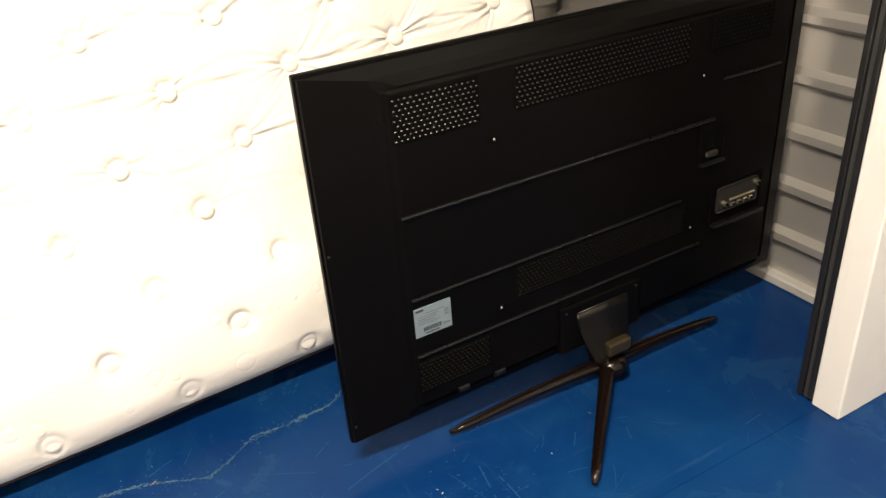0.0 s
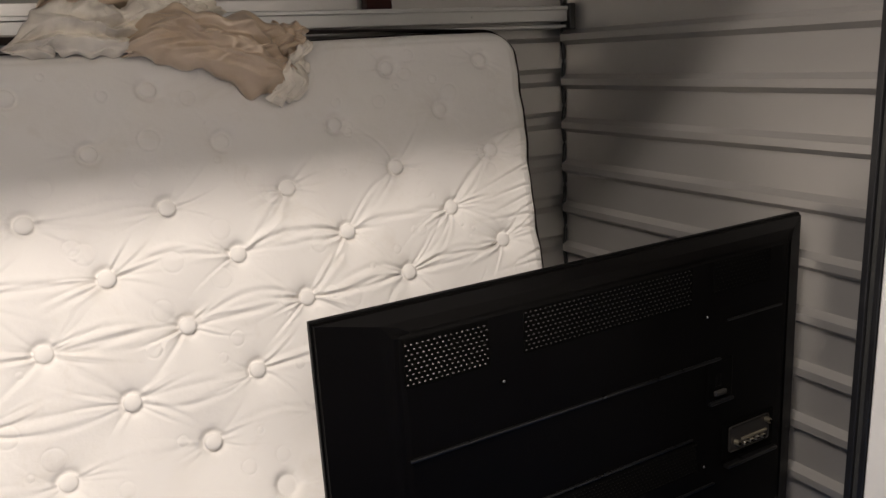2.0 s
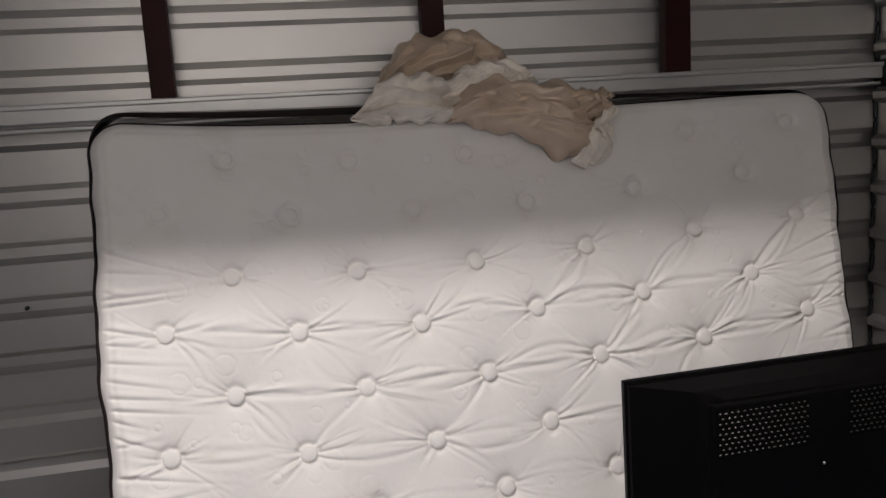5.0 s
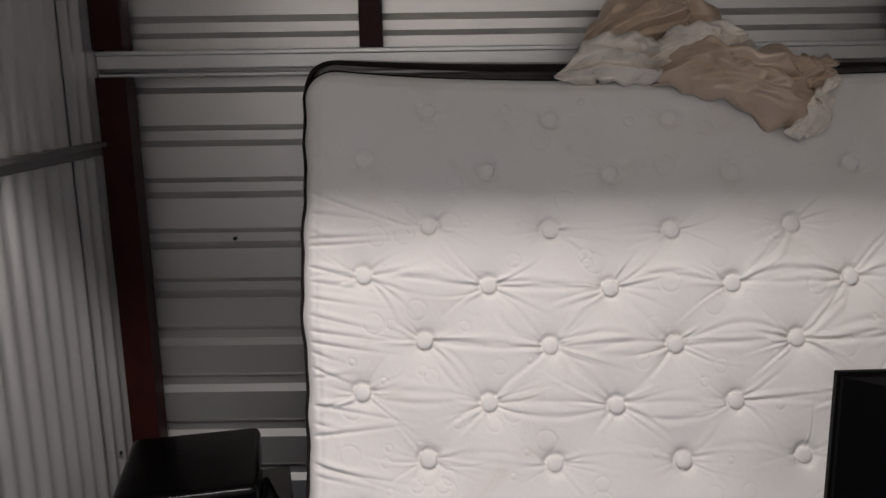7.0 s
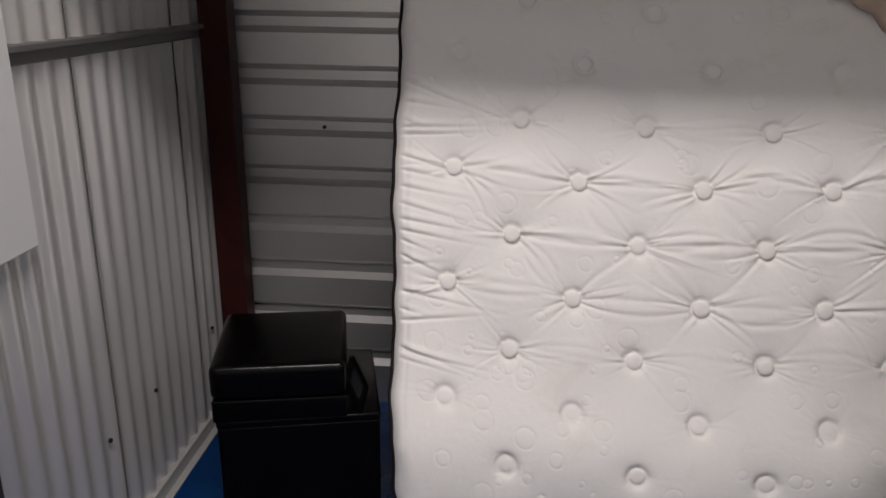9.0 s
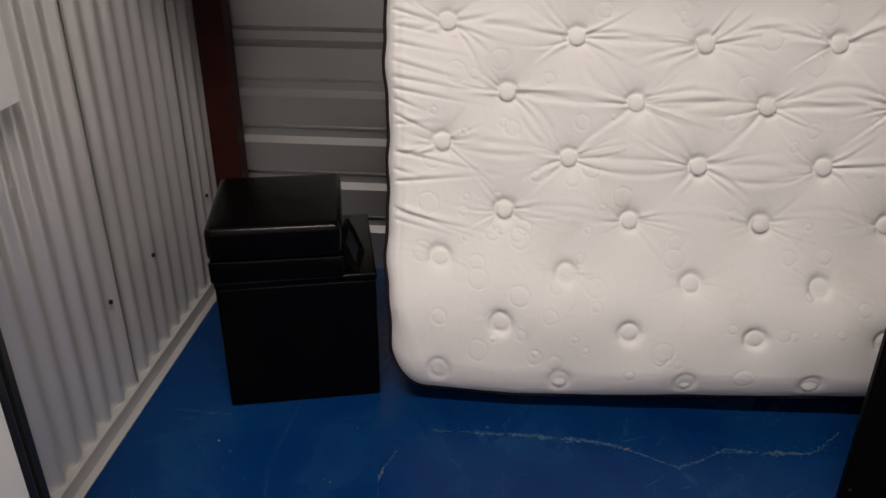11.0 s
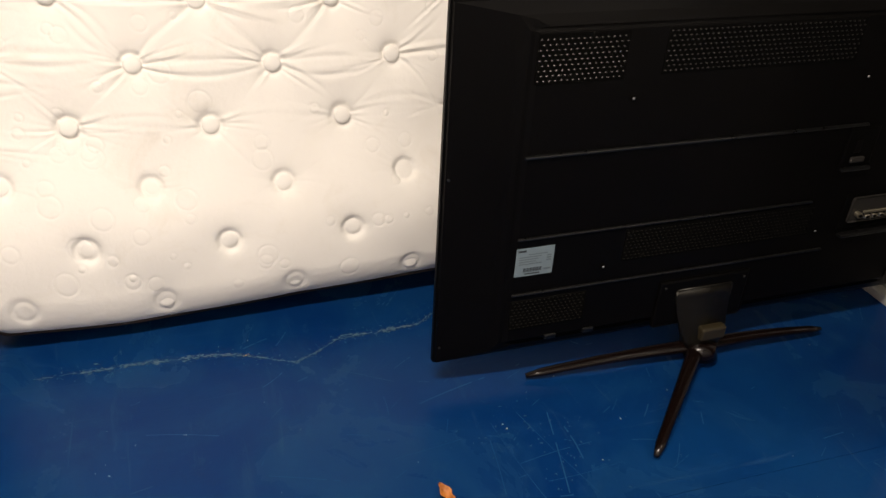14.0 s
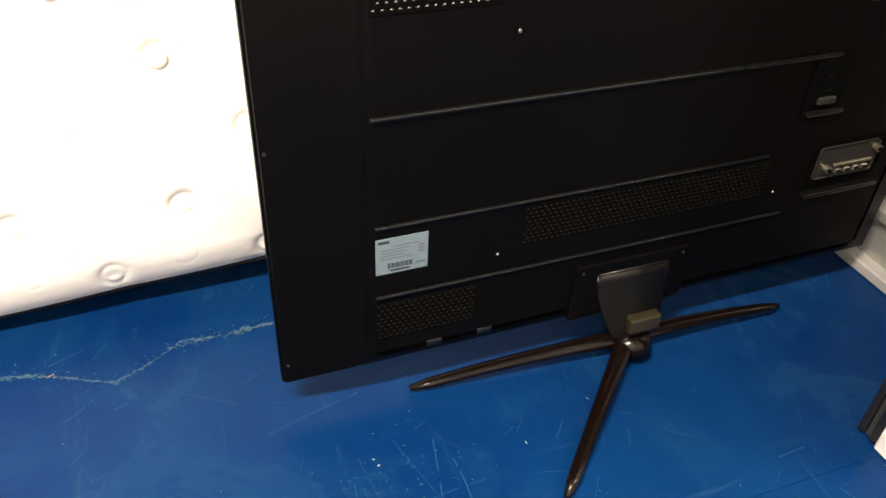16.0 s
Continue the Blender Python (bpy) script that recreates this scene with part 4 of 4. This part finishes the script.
smear([(-0.13, 1.645), (0.29, 1.637), (0.465, 1.563), (0.58, 1.628), (0.83, 1.66), (0.90, 1.735)], 0.012, 41)
smear([(0.62, 1.63), (0.72, 1.635)], 0.009, 42)
smear([(-0.02, 1.646), (0.12, 1.645), (0.29, 1.637), (0.35, 1.62)], 0.0042, 44, DUST, 0.0022, 0.0045)
smear([(0.35, 1.62), (0.465, 1.563), (0.54, 1.60)], 0.002, 45, DUST, 0.004, 0.004)
smear([(0.57, 1.625), (0.60, 1.64), (0.66, 1.632)], 0.0035, 46, DUST, 0.0018, 0.005)
smear([(0.705, 1.636), (0.735, 1.642)], 0.005, 47, DUST, 0.0009, 0.005)
smear([(0.735, 1.64), (0.80, 1.645), (0.84, 1.67)], 0.0028, 48, DUST, 0.0026, 0.0045)
smear([(0.04, 1.60), (0.05, 1.66), (0.06, 1.72)], 0.004, 49, SCUFF, 0.003, 0.004)
smear([(0.82, 1.25), (0.98, 1.2), (1.02, 1.06)], 0.07, 43)
_rs = np.random.RandomState(12)
litter("paint_flecks", FLECK, [(_rs.uniform(-0.8, 2.1), _rs.uniform(0.75, 1.68)) for _ in range(95)], "small pale paint flecks scattered on the blue floor", 5, 0.0006, 0.0021)
litter("larger_flecks", FLECK, [(0.885, 1.24), (0.89, 1.225), (1.06, 1.085), (1.32, 1.25), (1.16, 1.19), (0.2, 1.38), (-0.62, 1.52), (-0.66, 1.555), (0.05, 1.30)], "pale chips of paint on the blue floor", 6, 0.002, 0.0045)
litter("rust_flecks", RUST, [(0.352, 1.618), (0.358, 1.621), (0.346, 1.616), (-0.236, 1.482), (-0.238, 1.474), (-0.24, 1.468)], "rusty brown crumbs in the floor crack", 7, 0.0012, 0.0035)


def scratch(points, seed, mat=None, lo=0.0003, hi=0.0008):
    rs = np.random.RandomState(seed)
    vs, fs = [], []
    for ax, ay, bx, by in points:
        w, lift = rs.uniform(lo, hi), 0.0004 + 0.0005 * rs.rand()
        L = math.hypot(bx - ax, by - ay)
        px, py = -(by - ay) / L * w, (bx - ax) / L * w
        n = 10
        bend = rs.normal(0, 0.02 * L)
        for k in range(n):
            if rs.rand() < 0.06:
                continue
            q = []
            for t in (k / n, (k + 1) / n):
                o = bend * math.sin(math.pi * t)
                q.append((ax + (bx - ax) * t + px / w * o, ay + (by - ay) * t + py / w * o))
            i = len(vs)
            vs += [(q[0][0] - px, q[0][1] - py, lift), (q[1][0] - px, q[1][1] - py, lift), (q[1][0] + px, q[1][1] + py, lift), (q[0][0] + px, q[0][1] + py, lift)]
            fs.append((i, i + 1, i + 2, i + 3))
    me = bpy.data.meshes.new("floor_scratches")
    me.from_pydata(vs, [], fs)
    return tagged(part("floor_scratches", me, (mat or SCUFF).m), "fine pale scratches in the blue floor paint", "scratches", "", "stuff")


_rs = np.random.RandomState(21)
marks = [(0.86, 1.25, 0.9, 1.0), (0.93, 1.27, 1.02, 0.98), (0.88, 1.12, 1.06, 1.14), (0.9, 1.06, 1.1, 1.07), (1.0, 1.25, 0.95, 1.02), (0.84, 1.2, 0.82, 1.05), (1.02, 1.2, 1.02, 1.1), (1.68, 1.06, 1.71, 1.11), (0.55, 1.52, 0.68, 1.44), (-0.55, 1.35, -0.4, 1.36)]
for _ in range(24):
    x, y, a, l = _rs.uniform(-0.8, 2.1), _rs.uniform(0.6, 1.7), _rs.uniform(0, 3.14), _rs.uniform(0.008, 0.045)
    marks.append((x, y, x + l * math.cos(a), y + l * math.sin(a)))
scratch(marks[7:], 9)
rubs = [(0.86, 1.25, 0.9, 1.0), (0.93, 1.27, 1.02, 0.98), (0.88, 1.12, 1.06, 1.14), (0.9, 1.06, 1.1, 1.07), (1.0, 1.25, 0.95, 1.02), (0.84, 1.2, 0.82, 1.05), (1.02, 1.2, 1.02, 1.1), (0.12, 1.40, 0.27, 1.36), (0.72, 1.35, 0.9, 1.40), (0.36, 1.22, 0.5, 1.17), (0.62, 1.2, 0.78, 1.22)]
for _ in range(24):
    x, y, a, l = _rs.uniform(-0.8, 2.1), _rs.uniform(0.6, 1.7), _rs.uniform(0, 3.14), _rs.uniform(0.015, 0.07)
    rubs.append((x, y, x + l * math.cos(a), y + l * math.sin(a)))
for _ in range(36):
    x, y, a, l = _rs.uniform(0.3, 1.6), _rs.uniform(1.0, 1.55), _rs.normal(0.5, 0.7), _rs.uniform(0.01, 0.07)
    rubs.append((x, y, x + l * math.cos(a), y + l * math.sin(a)))
scratch(rubs, 19, HAZE, 0.0004, 0.0015)

# dry leaf
leaf = thing("dry_leaf", "curled dry orange leaf lying on the blue floor", "leaf", (0.70, 1.075, 0.0), 20)
n, m = 14, 9
T, V = np.meshgrid(np.linspace(0, 1, n), np.linspace(-1, 1, m), indexing="ij")
hw = 0.011 * np.sin(np.pi * np.clip(T, 0.02, 0.98)) ** 0.8 * (1 + 0.25 * np.sin(T * 14))
P = np.stack([V * hw, T * 0.055 - 0.025, 0.003 + 0.007 * V ** 2 + 0.008 * T ** 2 + 0.002 * np.sin(T * 11)], axis=-1)
ob = part("blade", grid_mesh("blade", P), LEAF.m, leaf, "", True)
ob.modifiers.new("thickness", "SOLIDIFY").thickness = 0.0008
part("stalk", tube("stalk", [(0, -0.025, 0.003), (0.003, -0.035, 0.002), (0.006, -0.042, 0.0015)], 0.0008, 6), LEAF.m, leaf)

# corridor lamp housings
for x in (LAMP_X, 3.0):
    lamp = thing("ceiling_lamp", "white batten lamp on the corridor ceiling", "ceiling lamp", (x, LAMP_Y, 2.90), 0, "corridor lamps")
    part("housing", block(-0.65, 0.65, -0.12, 0.12, 0.0, 0.099, 0.006, 1), WHITE.m, lamp)
